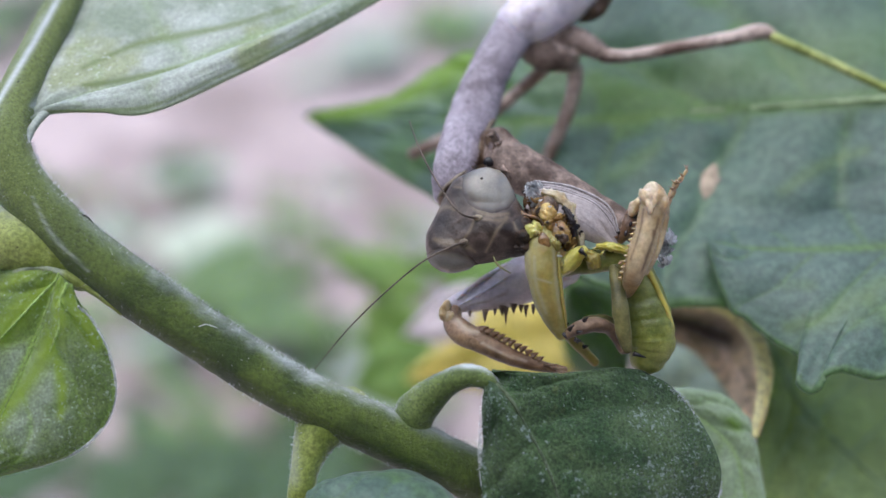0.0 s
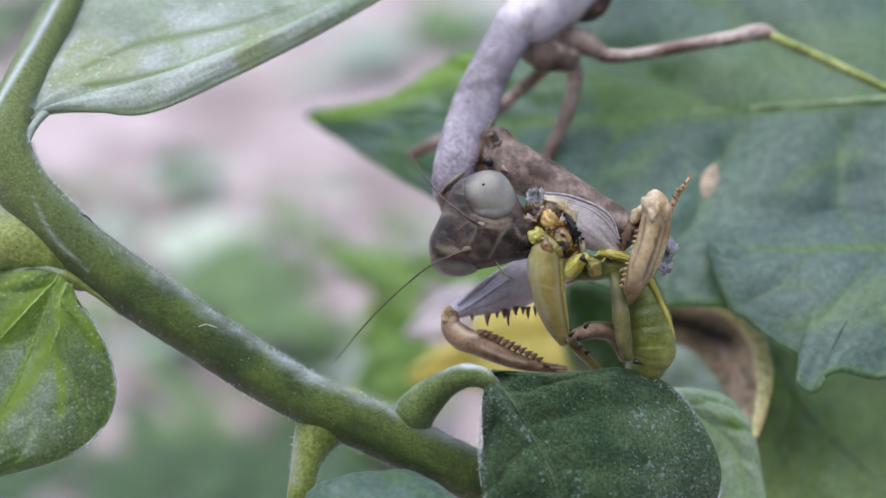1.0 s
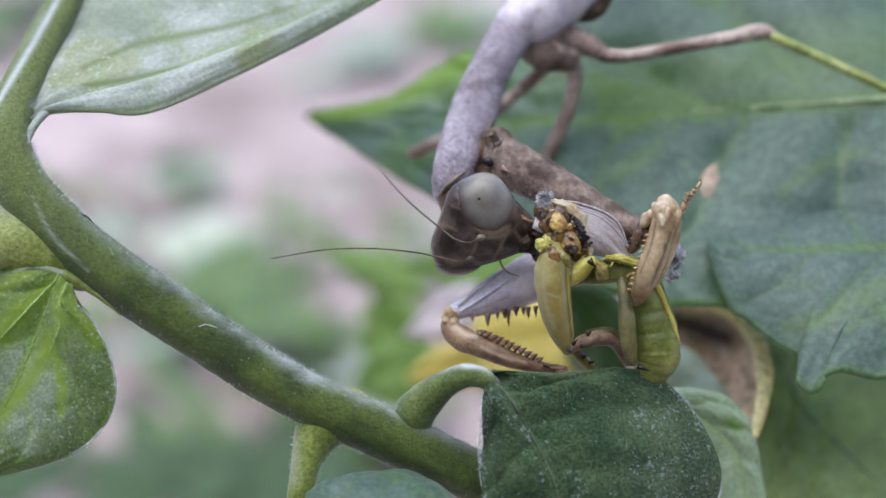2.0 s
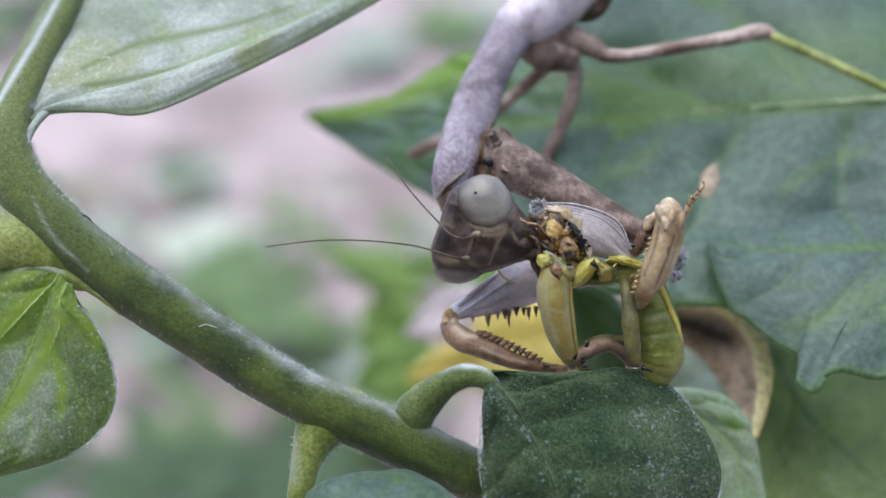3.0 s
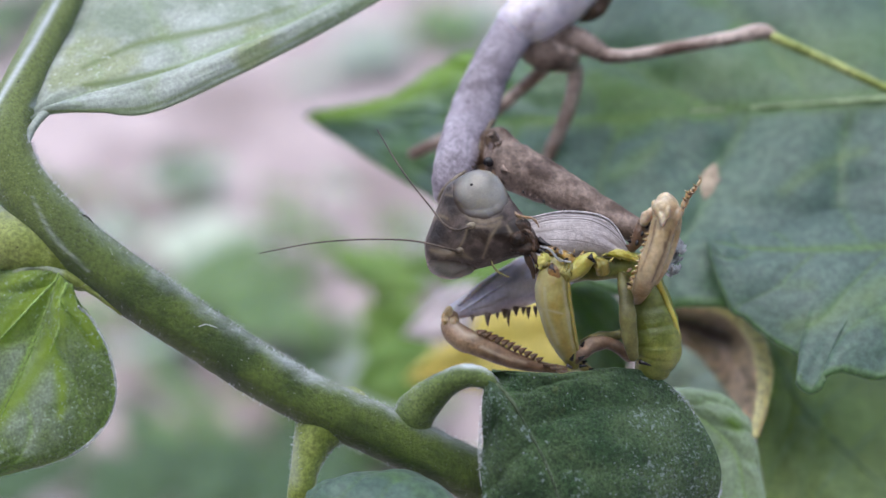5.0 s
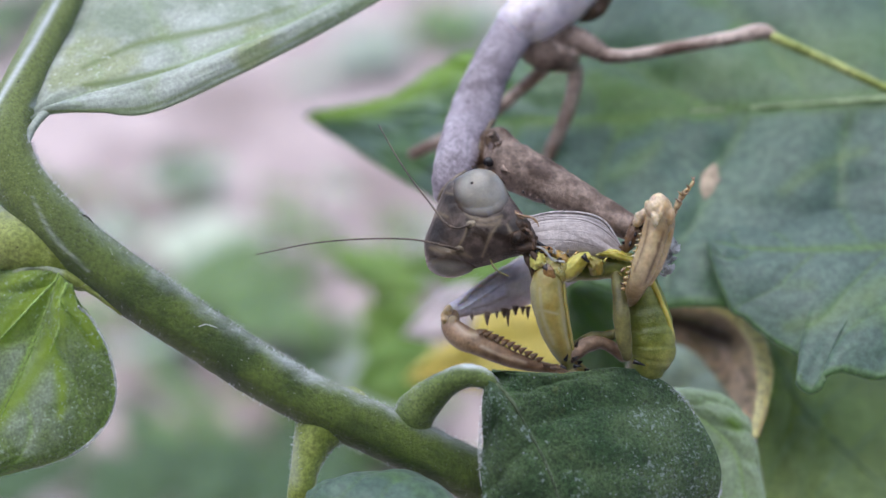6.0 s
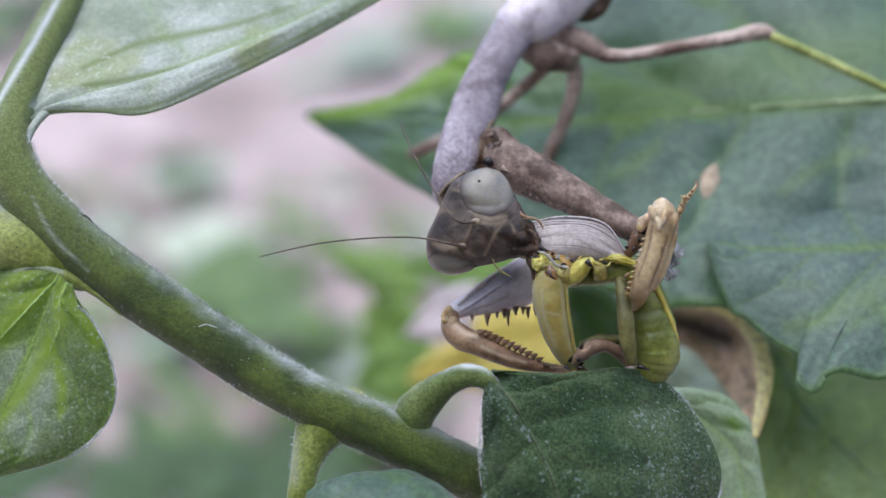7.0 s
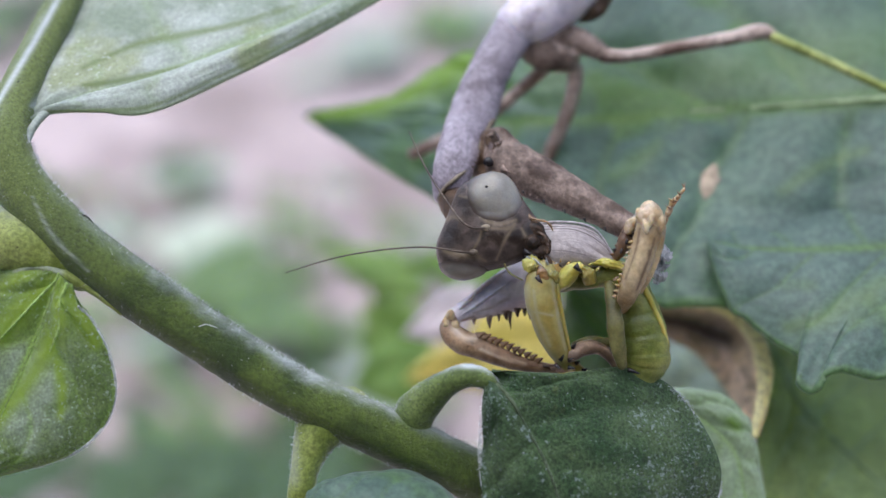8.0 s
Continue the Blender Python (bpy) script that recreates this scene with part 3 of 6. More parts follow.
# ---------- the plant on which it happens
def build_plant():
    plant = thing("green_plant", (12, -4, 0), "green downy-stemmed garden plant with broad leaves", "plant")
    upper = [(-23.32, 26.96, 269.94, 1.18), (-25.02, 17.76, 264.4, 1.15), (-25.76, 12.65, 261.72, 1.18), (-26.6, 8.86, 259.52, 1.22), (-27.26, 5.72, 257.52, 1.33), (-27.36, 3.32, 255.7, 1.52)]
    main = [(-27.36, 3.32, 255.7, 1.52), (-26.24, 1.86, 253.5, 1.65), (-23.82, 0.53, 251.1, 1.72), (-21.47, -0.33, 249.3, 1.72), (-17.93, -1.39, 247, 1.72),
            (-14.39, -2.39, 244.9, 1.65), (-10.81, -3.34, 242.8, 1.61), (-7.23, -4.17, 241.1, 1.58), (-2.98, -4.11, 238.8, 1.63), (1.65, -4.22, 236.2, 1.65), (6.48, -3.6, 232.8, 1.77),
            (10.41, -3.15, 229, 1.96)]
    rows = upper + main[1:] + [(12, 2, 200, 2.0), (13, 0, 120, 2.2), (12, -4, -3, 2.6)]
    # top paints the pale light along the hairy upper side
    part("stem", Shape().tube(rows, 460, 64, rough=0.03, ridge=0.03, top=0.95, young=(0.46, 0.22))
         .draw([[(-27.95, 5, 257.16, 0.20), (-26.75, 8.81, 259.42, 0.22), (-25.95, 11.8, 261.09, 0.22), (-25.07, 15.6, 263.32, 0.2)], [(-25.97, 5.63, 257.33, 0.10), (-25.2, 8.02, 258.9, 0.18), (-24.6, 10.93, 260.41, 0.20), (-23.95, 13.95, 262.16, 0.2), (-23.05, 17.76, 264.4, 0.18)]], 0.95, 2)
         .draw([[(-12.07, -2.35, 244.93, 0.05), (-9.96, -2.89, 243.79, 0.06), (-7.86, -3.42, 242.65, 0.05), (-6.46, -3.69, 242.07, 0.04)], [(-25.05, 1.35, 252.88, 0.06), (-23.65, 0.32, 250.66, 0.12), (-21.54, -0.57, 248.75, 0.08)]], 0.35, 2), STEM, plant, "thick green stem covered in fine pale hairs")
    part("stem_hair", hairs(main, 11000, 0.33, 4), HAIR, plant, "short pale down on the stem", kind="stuff")
    part("stem_hair", hairs(upper, 900, 0.2, 8), HAIR, plant, kind="stuff")
    part("rib", Shape().tube([(-26.94, 1.96, 253.24, 0.16), (-26.24, 2.64, 255.17, 0.24), (-25.76, 4.04, 256.52, 0.27), (-24.84, 5.19, 257.33, 0.25), (-22.86, 6.1, 257.85, 0.14)], 60, 12, rough=0.15), LEAF_PALE, plant, "pale leaf stalk running down the shoot")
    part("loose_hair", Shape().tube([(-22.05, -0.2, 252.4, 0.04), (-21.59, -0.64, 252.4, 0.05), (-21.35, -0.69, 252.1, 0.03)], 12, 6), BLACK, plant, "single dark hair")
    part("loose_hair", Shape().tube([(-14.85, -3.44, 246.4, 0.02), (-14.34, -3.56, 246.6, 0.02), (-13.73, -3.62, 246.4, 0.02)], 12, 6), HAIR, plant)
    # the first two tone lines draw the shade of the folds in dark green
    leaf(plant, [(-26.34, 5.04, 257), (-22.08, 6.1, 258.34), (-16.57, 7.98, 259.52), (-9.9, 11.39, 261.4), (-2.53, 17.74, 264.37)],
         [(-27.1, 6.37, 257.49), (-26.43, 9.99, 259.57), (-25.64, 13.69, 261.84), (-24.5, 19.08, 264.87), (-14.85, 22.84, 268.19), (-2.55, 19.01, 264.73)],
         [(-25.96, 4.62, 256.81), (-24.75, 4.83, 257.26), (-21.79, 5.13, 257.2), (-17.99, 5.78, 257.16), (-11.07, 9.36, 259.64), (-2.49, 15.53, 262.94)],
         LEAF_PALE, "pale downy underside of a broad leaf",
         tone=[[(-23.27, 7.11, 259.56, 0.12), (-21.26, 8.15, 260.37, 0.2), (-19.58, 9.02, 260.8, 0.3), (-16.82, 10.05, 260.89, 0.32), (-13.65, 11.26, 261.12, 0.24), (-10.03, 12.87, 261.97, 0.15)], [(-22.94, 6.69, 258.41, 0.15), (-21.26, 7.25, 258.42, 0.24), (-19.16, 8.09, 258.57, 0.22), (-16.82, 9.08, 258.8, 0.12)],
               [(-25.08, 5.29, 257.07, 0.10), (-21.93, 6.26, 256.77, 0.15), (-18.38, 7.51, 256.61, 0.16), (-13.65, 9.87, 258.13, 0.14), (-9.29, 12.17, 259.99, 0.14), (-4.79, 14.55, 262.01, 0.14)]], bulge=0.35, quilt=0.08, veins=4, slant=0.6, nu=120, nv=60, ragged=0.05, thick=0.3, wave=0.4, folds=((0, 0.10, 0.26), (-0.11, 0.10, -0.10), (-0.26, 0.10, 0.24), (-0.50, 0.12, 0.10), (0.5, 0.2, 0.05)))
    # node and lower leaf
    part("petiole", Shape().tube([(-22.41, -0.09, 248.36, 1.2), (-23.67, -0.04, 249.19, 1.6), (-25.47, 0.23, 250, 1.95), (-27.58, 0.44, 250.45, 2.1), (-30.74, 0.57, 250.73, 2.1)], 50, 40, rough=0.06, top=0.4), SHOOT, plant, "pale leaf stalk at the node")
    rim = [(-22.83, -2.39, 248.64), (-22.12, -3.05, 247.47), (-21.55, -3.12, 246.85), (-20.67, -3.55, 245.2), (-20.13, -4.18, 243.38), (-20.16, -4.87, 241.9), (-20.86, -5.53, 240.49), (-22.49, -6.16, 239.14), (-25.02, -6.74, 238.38), (-29.44, -7.37, 237.49)]
    # tone: yellow-green strokes paint backlight glowing through beside the veins
    leaf(plant, [(-23.47, -1.8, 249.19), (-24.69, -3.63, 245.99), (-26.55, -5.67, 242.08), (-29.44, -7.37, 237.49)],
         [(-24.25, -1.28, 249.6), (-28.8, -0.98, 248.6), (-32.77, -2.52, 244.58), (-29.44, -7.37, 237.49)], rim,
         LEAF_DOWNY, "bright green leaf with pale veins", tone=[[(-23.4, -2.59, 249.16, 0.5), (-23.26, -3.53, 247.15, 0.75), (-23.95, -4.4, 245.29, 0.7), (-25.45, -5.41, 243.12, 0.6), (-27.16, -6.28, 241.26, 0.5)], [(-23.74, -2.66, 249.01, 0.6), (-25.45, -3.31, 247.61, 0.9), (-26.82, -3.96, 246.22, 0.9)], [(-22.71, -2.95, 248.39, 0.6), (-21.69, -3.75, 246.68, 0.6), (-21.18, -4.25, 245.6, 0.4)], [(-23.4, -4.68, 244.67, 0.3), (-22.99, -5.41, 243.12, 0.34), (-23.12, -6.13, 241.57, 0.22)], [(-25.11, -2.37, 249.63, 0.6), (-26.82, -2.81, 248.7, 0.6)]],
         rib=0.09, rib_material=VEIN, bulge=0.7, quilt=0.42, veins=3, slant=1.6, nu=90, nv=40, thick=0.35)
    part("side_vein", Shape().tube([(-23.51, -2.5, 249, 0.10), (-24.78, -3.14, 247.87, 0.09), (-26.14, -3.82, 246.53, 0.08), (-27.5, -4.44, 245.23, 0.06)], 24, 8), VEIN, plant)
    part("side_vein", Shape().tube([(-22.81, -2.61, 248.87, 0.12), (-23.15, -3.3, 247.99, 0.10), (-23.19, -4.04, 246.65, 0.09), (-23.73, -4.64, 245.35, 0.06)], 24, 8), VEIN, plant)
    part("leaf_rim", Shape().tube([(*q, 0.075) for q in [(-22.09, -3.11, 247.58)] + rim[1:-1]], 80, 8, rough=0.2), RIDGE, plant, "pale downy rim of the leaf")
    part("rib", Shape().tube([(-27.96, -1.67, 248.05, 0.2), (-26.5, -1.53, 248.83, 0.30), (-25.08, -1.38, 249.38, 0.34), (-23.7, -1.47, 249.19, 0.34), (-22.34, -1.68, 248.52, 0.30), (-20.98, -1.97, 247.65, 0.22), (-19.84, -2.14, 246.57, 0.1)], 60, 16, rough=0.45).draw([[(-26.47, -1.56, 249, 0.2), (-24.74, -1.33, 249.5, 0.25), (-23.35, -1.5, 249.13, 0.2)]], 0.4, 2), SHOOT, plant, "pale yellow ridge where the leaf joins")
    part("leaf_hair", fringe(rim[1:], 900, 0.12, 15), HAIR, plant, kind="stuff")
    # side shoot below
    side = [(-5.8, -2.89, 240, 1.57), (-6.88, -3.64, 240.1, 1.85), (-7.81, -4.68, 239.5, 1.48), (-8.33, -5.57, 238.5, 1.05), (-8.62, -6.32, 237.4, 0.84), (-9.26, -7.7, 233.5, 0.84)]
    part("petiole", Shape().tube(side, 60, 36, rough=0.06).draw([[(-9.54, -4.43, 240.48, 0.2), (-9.15, -6.01, 239.45, 0.35), (-9.15, -6.89, 237.57, 0.35)]], 0.25, 2), SHOOT, plant, "pale green side stalk")
    part("stem_hair", hairs(side[1:], 900, 0.26, 9), HAIR, plant, kind="stuff")
    leaf(plant, [(-8.35, -8.23, 237.1), (-4.8, -9.95, 238.1), (-0.8, -10.37, 237.2), (3.97, -9.75, 233.8)],
         [(-8.28, -7.16, 237), (-5.05, -5.86, 237.4), (-0.84, -6.04, 237.1), (3.97, -9.75, 233.8)],
         [(-8.35, -8.45, 236.6), (-6.13, -11.36, 235.1), (-1.47, -12.06, 233.6), (3.97, -9.75, 233.8)],
         LEAF_BACK, "green leaf on a short side shoot", bulge=0.6, quilt=0.3, veins=5, nu=60, thick=0.3)
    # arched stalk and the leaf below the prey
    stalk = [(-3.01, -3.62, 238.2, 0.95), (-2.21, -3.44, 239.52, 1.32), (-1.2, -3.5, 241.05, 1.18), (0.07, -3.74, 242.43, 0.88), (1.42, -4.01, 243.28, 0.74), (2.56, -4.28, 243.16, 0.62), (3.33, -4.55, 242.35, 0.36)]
    # top: the bluish-white light on the arch is painted on
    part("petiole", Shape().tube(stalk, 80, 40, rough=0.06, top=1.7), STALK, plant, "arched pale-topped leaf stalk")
    part("stem_hair", hairs(stalk, 1800, 0.14, 12), HAIR, plant, kind="stuff")
    low = leaf(plant, [(2.84, -4.17, 243.4), (4.47, -6.09, 242.1), (6.13, -7.96, 239.6), (7.48, -9.82, 235.6), (8.31, -11.84, 231.7)],
         [(2.77, -4.23, 243.3), (2.34, -5.7, 241.1), (2.34, -7.08, 238.1), (3.31, -8.83, 234.4), (8.31, -11.84, 231.7)],
         [(3.05, -4.03, 243.7), (7.58, -3.31, 242.9), (11.58, -2.32, 242.7), (15.31, -3.16, 240.9), (17.12, -6.06, 237), (15.3, -8.29, 232.2), (8.31, -11.84, 231.7)],
         LEAF_DUSTY, "dusty dark green leaf speckled white", tone=[[(11.99, -5.31, 240.96, 0.7), (13.2, -5.4, 240.77, 0.8), (14.41, -5.31, 240.96, 0.6)], [(11.29, -6.01, 239.45, 0.4), (13.03, -6.6, 238.2, 1.0), (15.11, -6.16, 239.14, 0.7)], [(12.68, -7.07, 237.19, 0.8), (14.41, -7.33, 236.63, 1.0), (15.8, -6.89, 237.57, 0.6)], [(2.98, -4.55, 242.59, 0.4), (4.02, -5.13, 241.34, 0.4), (5.06, -5.57, 240.4, 0.25)],
               [(2.56, -4.69, 242.28, 0.35), (2.43, -5.72, 240.08, 0.4), (2.56, -6.74, 237.88, 0.4), (2.98, -7.62, 236, 0.4)], [(11.99, -4.14, 243.47, 0.2), (14.93, -4.87, 241.9, 0.25), (16.32, -6.01, 239.45, 0.25), (16.84, -6.89, 237.57, 0.25)], [(5.06, -5.72, 240.08, 0.4), (6.1, -6.89, 237.57, 0.3)], [(8, -6.6, 238.2, 0.4), (8.35, -7.33, 236.63, 0.4)]], rib=0.15, rib_material=LEAF_RIB, bulge=0.7, quilt=0.42, veins=5, slant=0.9, nu=110, nv=50, thick=0.35, ragged=0.1, wave=0.8)
    skin = Shape()
    skin.v = [tuple(np.array(q.co) / MM + ORIGIN[low]) for q in low.data.vertices]
    part("dust", dust(skin, [((12.02, -5.19, 240.8, 0.9), 0.12), ((13.28, -5.6, 239.2, 1.05), 0.16), ((14.72, -6.17, 237.5, 1.19), 0.2), ((13.06, -6.88, 237.1, 1.04), 0.14), ((15.41, -4.74, 239.4, 1.06), 0.12), ((10.69, -6.67, 239.5, 1.38), 0.08), ((10.5, -7.73, 237.7, 1.37), 0.08), ((7.73, -6.14, 241.6, 4.11), 0.16), ((15.98, -6.44, 236.41, 1.0), 0.16), ((11.61, -6.76, 238.31, 0.9), 0.12), ((14.56, -5.34, 239.01, 0.9), 0.12), ((5.69, -5.24, 243.01, 2.2), 0.06)], 1100, 31, 0.036), GRAIN, low, "whitish dust", kind="stuff")
    part("dust", dust(skin, [((2.89, -6.09, 240.7, 1.38), 0.3), ((2.89, -7.39, 237.9, 1.38), 0.3), ((3.48, -4.9, 242.8, 0.86), 0.4)], 350, 32, 0.030), GRAIN, low, kind="stuff")
    part("leaf_hair", fringe([(2.77, -4.23, 243.3), (2.34, -5.7, 241.1), (2.34, -7.08, 238.1), (3.31, -8.83, 234.4)], 900, 0.2, 3), HAIR, plant, kind="stuff")
    part("leaf_hair", fringe([(11.58, -2.32, 242.7), (15.31, -3.16, 240.9), (17.12, -6.06, 237), (16.7, -6.81, 235.4)], 900, 0.18, 5), HAIR, plant, kind="stuff")
    # leaf half hidden below it
    leaf(plant, [(13.8, 1.31, 238.6), (17.01, 0.71, 237.3), (19.46, -0.28, 235.18), (20.26, -1.14, 232.15), (21.21, -2.67, 227.7)],
         [(13.2, 1.83, 237.39), (14.34, -0.42, 232.6), (17.4, -2.35, 228.4), (21.21, -2.67, 227.7)],
         [(14.35, 2.42, 238.59), (18.35, 2.29, 238.31), (20.38, 1.66, 236.97), (21.11, 1.3, 235.03), (21.84, 0.09, 231.25), (21.21, -2.67, 227.7)],
         LEAF_LIGHT, "light green leaf", tone=[[(19.16, 0.58, 237.03, 0.45), (19.69, 0.42, 236.69, 0.4)]], bulge=0.6, quilt=0.4, veins=5, nu=60, thick=0.3)



build_plant()


# ---------- the broad-leaved plant behind
def build_back_plant():
    plant = thing("broad_leaved_plant", (75, 30, 0), "broad-leaved green plant with large veined leaves", "plant")
    part("stem", Shape().tube([(75, 30, -3, 4), (72, 30, 100, 3.6), (66, 28, 200, 3.2), (60, 30, 290, 2.6), (58, 34, 330, 2)], 50, 16), STEM, plant)
    # tone and first hue line: light through the upper half, painted yellow-green
    leaf(plant, tone=[[(-11.74, 33.91, 246.97, 0.6), (-6.46, 32.35, 248.37, 1.3), (-1.14, 31.41, 251.08, 1.8), (2.18, 32.11, 252.58, 1.6), (6.38, 32.03, 254.78, 1.5)]],
         hue=[[(8.6, 23.52, 253.1, 2.2), (13.86, 23.52, 253.1, 2.6), (20.03, 21.97, 254.5, 2.8), (26.48, 22.33, 255.28, 3.0), (33.35, 22.69, 256.06, 3.0)],
              [(12.41, 14.94, 248.89, 0.5), (13.93, 15.77, 249.5, 0.75), (15.87, 16.89, 250.71, 0.5)], [(24.31, 13.53, 248.23, 0.4), (27.04, 15.17, 249.38, 0.5), (30.5, 16.18, 250.36, 0.4)], [(5.67, 17.58, 252.19, 0.7), (9, 17.61, 252.26, 0.8), (15.25, 17.7, 252.45, 0.5)]],
         mid=[(46.4, 18.53, 254.7), (32.59, 18.05, 253.69), (21.84, 19.38, 252.49), (9.28, 20.48, 251.3), (-1.1, 26.64, 249.15), (-12.09, 34.83, 246.6)],
         left=[(46.4, 18.53, 254.7), (43.38, 38.22, 265.72), (27.36, 42.1, 268.81), (12.48, 34.79, 260.7), (2.89, 32.59, 253.61), (0.76, 33.08, 252.29), (-4.58, 33.72, 248.93), (-12.09, 34.88, 246.69)],
         right=[(46.4, 18.53, 254.7), (39.78, 8.27, 245.79), (30.01, 4.18, 239.59), (19.81, 6.72, 242.41), (13.63, 7.44, 242.7), (4.73, 11.96, 244.87), (-4.25, 23.45, 245.84), (-12.09, 34.79, 246.51)],
         material=LEAF_BACK, label="large blue-green leaf with pale midrib", bulge=0.5, quilt=1.4, veins=7, slant=1.1, nu=120, nv=40, thick=0.4, ragged=0.5, even=12.0)
    part("midrib", Shape().tube([(46.44, 18.64, 254.71, 0.5), (32.63, 18.17, 253.69, 0.32), (26.69, 18.76, 253.06, 0.20), (22.28, 19.49, 252.5, 0.20), (17.72, 19.84, 252.07, 0.10), (11.89, 20.72, 251.35, 0.04)], 80, 10, rough=0.15), RIB_PALE, plant, "pale midrib of the large leaf")
    leaf(plant, [(41.5, 8.6, 247.7), (33.7, 8.11, 246.68), (26.7, 7.94, 246.29), (21.38, 8.45, 246.1), (18.33, 8.68, 246.59)],
         [(47.4, 25.8, 254.69), (38.1, 22.89, 251.02), (29.95, 18.96, 247.8), (23.12, 14.48, 245.99), (18.59, 9.3, 246.7)],
         [(39.74, 1.4, 241.15), (33.75, 0.45, 241.49), (29.78, -0.5, 241.33), (27.52, -0.77, 241.23), (25.7, -0.58, 241.63), (24.53, -0.71, 241.37), (23.95, -1.06, 240.61), (23.35, -0.92, 240.44), (22.95, -0.25, 240.93), (23.75, 1.08, 241.42), (22.62, 2.54, 241.71), (21.47, 3.55, 242.22), (20.48, 4.12, 242.74), (19.56, 4.76, 243.39), (18.95, 5.92, 244.22), (18.61, 7.01, 245.14), (18.4, 7.92, 245.91), (18.25, 8.65, 246.52)],
         LEAF_BACK, "lobed end of a large blue-green leaf", hue=[[(23.05, 3.23, 242.7, 0.5), (25.12, 3.51, 243.32, 0.7), (27.01, 3.94, 244.24, 0.7), (29.57, 4.5, 245.44, 0.6)]], bulge=0.6, quilt=0.24, veins=5, nu=180, nv=40, thick=0.4, ragged=0.2)
    part("blemish", Shape().star((19.46, 14.39, 248.67), (0.2, 0.42, 0.91), [((19.42, 14.43, 248.74, 1.35, 0.62, 0.15), (0.30, 0.68, 0.79)), ((19.09, 13.93, 248.15, 0.8, 0.4, 0.15), (0.1, 0.68, 0.79))], 40, 30, 0.2, 0.3), SPOT, plant, "pale brown dead spot on the leaf")
    shade = leaf(plant, [(25.61, 20.34, 234.5), (28.17, 13.81, 229.9), (33.7, 8.56, 225.8), (40.67, 3.66, 220)],
         [(25.61, 20.34, 234.5), (21.92, 6.22, 227.8), (26.29, -1.1, 224), (40.67, 3.66, 220)],
         [(25.61, 20.34, 234.5), (32.58, 30.46, 232.5), (45.4, 25.53, 226.7), (40.67, 3.66, 220)],
         LEAF_SHADE, "dark green leaf in the shade", rib=0.3, rib_material=RIB_PALE, bulge=0.5, quilt=0.8, veins=7, nu=90, nv=36, thick=0.4)
    for rows in ([(28.89, 12.89, 229.4, 0.11), (31.85, 16.42, 229.4, 0.11), (34.68, 19.18, 229.6, 0.07)], [(31.31, 10.52, 227.6, 0.11), (34.04, 13.49, 227.8, 0.11), (36.76, 16.22, 228, 0.07)], [(28.56, 13.45, 229.6, 0.11), (26.1, 9.56, 229.3, 0.09), (24.08, 6.57, 228.6, 0.04)], [(31.22, 10.97, 227.6, 0.11), (28.64, 7.14, 227.7, 0.08), (26.43, 3.87, 227.5, 0.04)]):
        part("side_vein", Shape().tube(rows, 20, 8), RIB_PALE, shade)
    leaf(plant, [(15.33, 15.24, 225.88), (19.7, 20.22, 227.08), (23.42, 23.8, 227.67), (27.3, 27.04, 227.51)],
         [(15.33, 15.24, 225.88), (17, 24.67, 227.16), (21.53, 31.4, 227.41), (27.3, 27.04, 227.51)],
         [(15.33, 15.24, 225.88), (22.17, 15.05, 225.46), (25.86, 19.8, 226.18), (27.3, 27.04, 227.51)],
         LEAF_WHITE, "pale dusty leaf", bulge=1, quilt=0.5, veins=4, nu=40, thick=0.4)
    leaf(plant, [(10.8, 29.57, 233), (12.8, 28.51, 230.7), (14.8, 27.24, 228), (16.3, 25.76, 224.8)],
         [(10.8, 29.57, 233), (10.3, 27.88, 229.3), (11.8, 26.19, 225.7), (16.3, 25.76, 224.8)],
         [(10.8, 29.57, 233), (14.8, 29.36, 232.5), (17.05, 27.88, 229.3), (16.3, 25.76, 224.8)],
         LEAF_YOUNG, "dark green leaf in the shade", bulge=1, quilt=0.8, veins=6, nu=50, thick=0.4)
    dry = part("withered_leaf", Shape().blade([(15.77, 16.81, 236.34), (20.48, 14.09, 236.42), (21.75, 9.92, 235.76), (21.95, 6.21, 234.9), (21.55, 3.68, 234.21)],
                                              [(16.21, 17.33, 237.46), (21.15, 14.61, 238.72), (23, 10.01, 238.32), (23.03, 6.54, 236.8), (21.75, 3.17, 234.31)],
                                              [(15.85, 16.78, 235.09), (19.19, 13.9, 234.84), (20.71, 10.25, 234.11), (21.26, 6.38, 234.08), (21.2, 3.8, 233.99)], bulge=-0.3, quilt=0.1, veins=3, nu=80, nv=40, thick=0.3, wave=0.3)
               .draw([[(15.89, 14.93, 237.04, 0.5), (18.71, 14.78, 236.73, 0.8), (20.24, 13.65, 236.66, 1.1), (21.36, 12.55, 236.68, 0.9)]], 0.95, 2).draw([[(22.3, 8.74, 235.59, 0.3), (22.43, 8.46, 234.99, 0.34)], [(21.93, 8.11, 234.25, 0.34), (22.18, 7.94, 233.87, 0.3)]], 0.45, 2), DRY, plant, "withered curled tan leaf with a dark rotten patch")
    part("rim", Shape().tube([(19.72, 15.03, 238.21, 0.2), (21.53, 13.43, 238.56, 0.5), (22.76, 9.97, 238.25, 0.62), (22.86, 6.78, 237.08, 0.6), (22.36, 4.86, 235.79, 0.45), (21.59, 3.17, 234.31, 0.32)], 50, 12, rough=0.15), STRAW, dry, "pale rolled rim of the withered leaf")
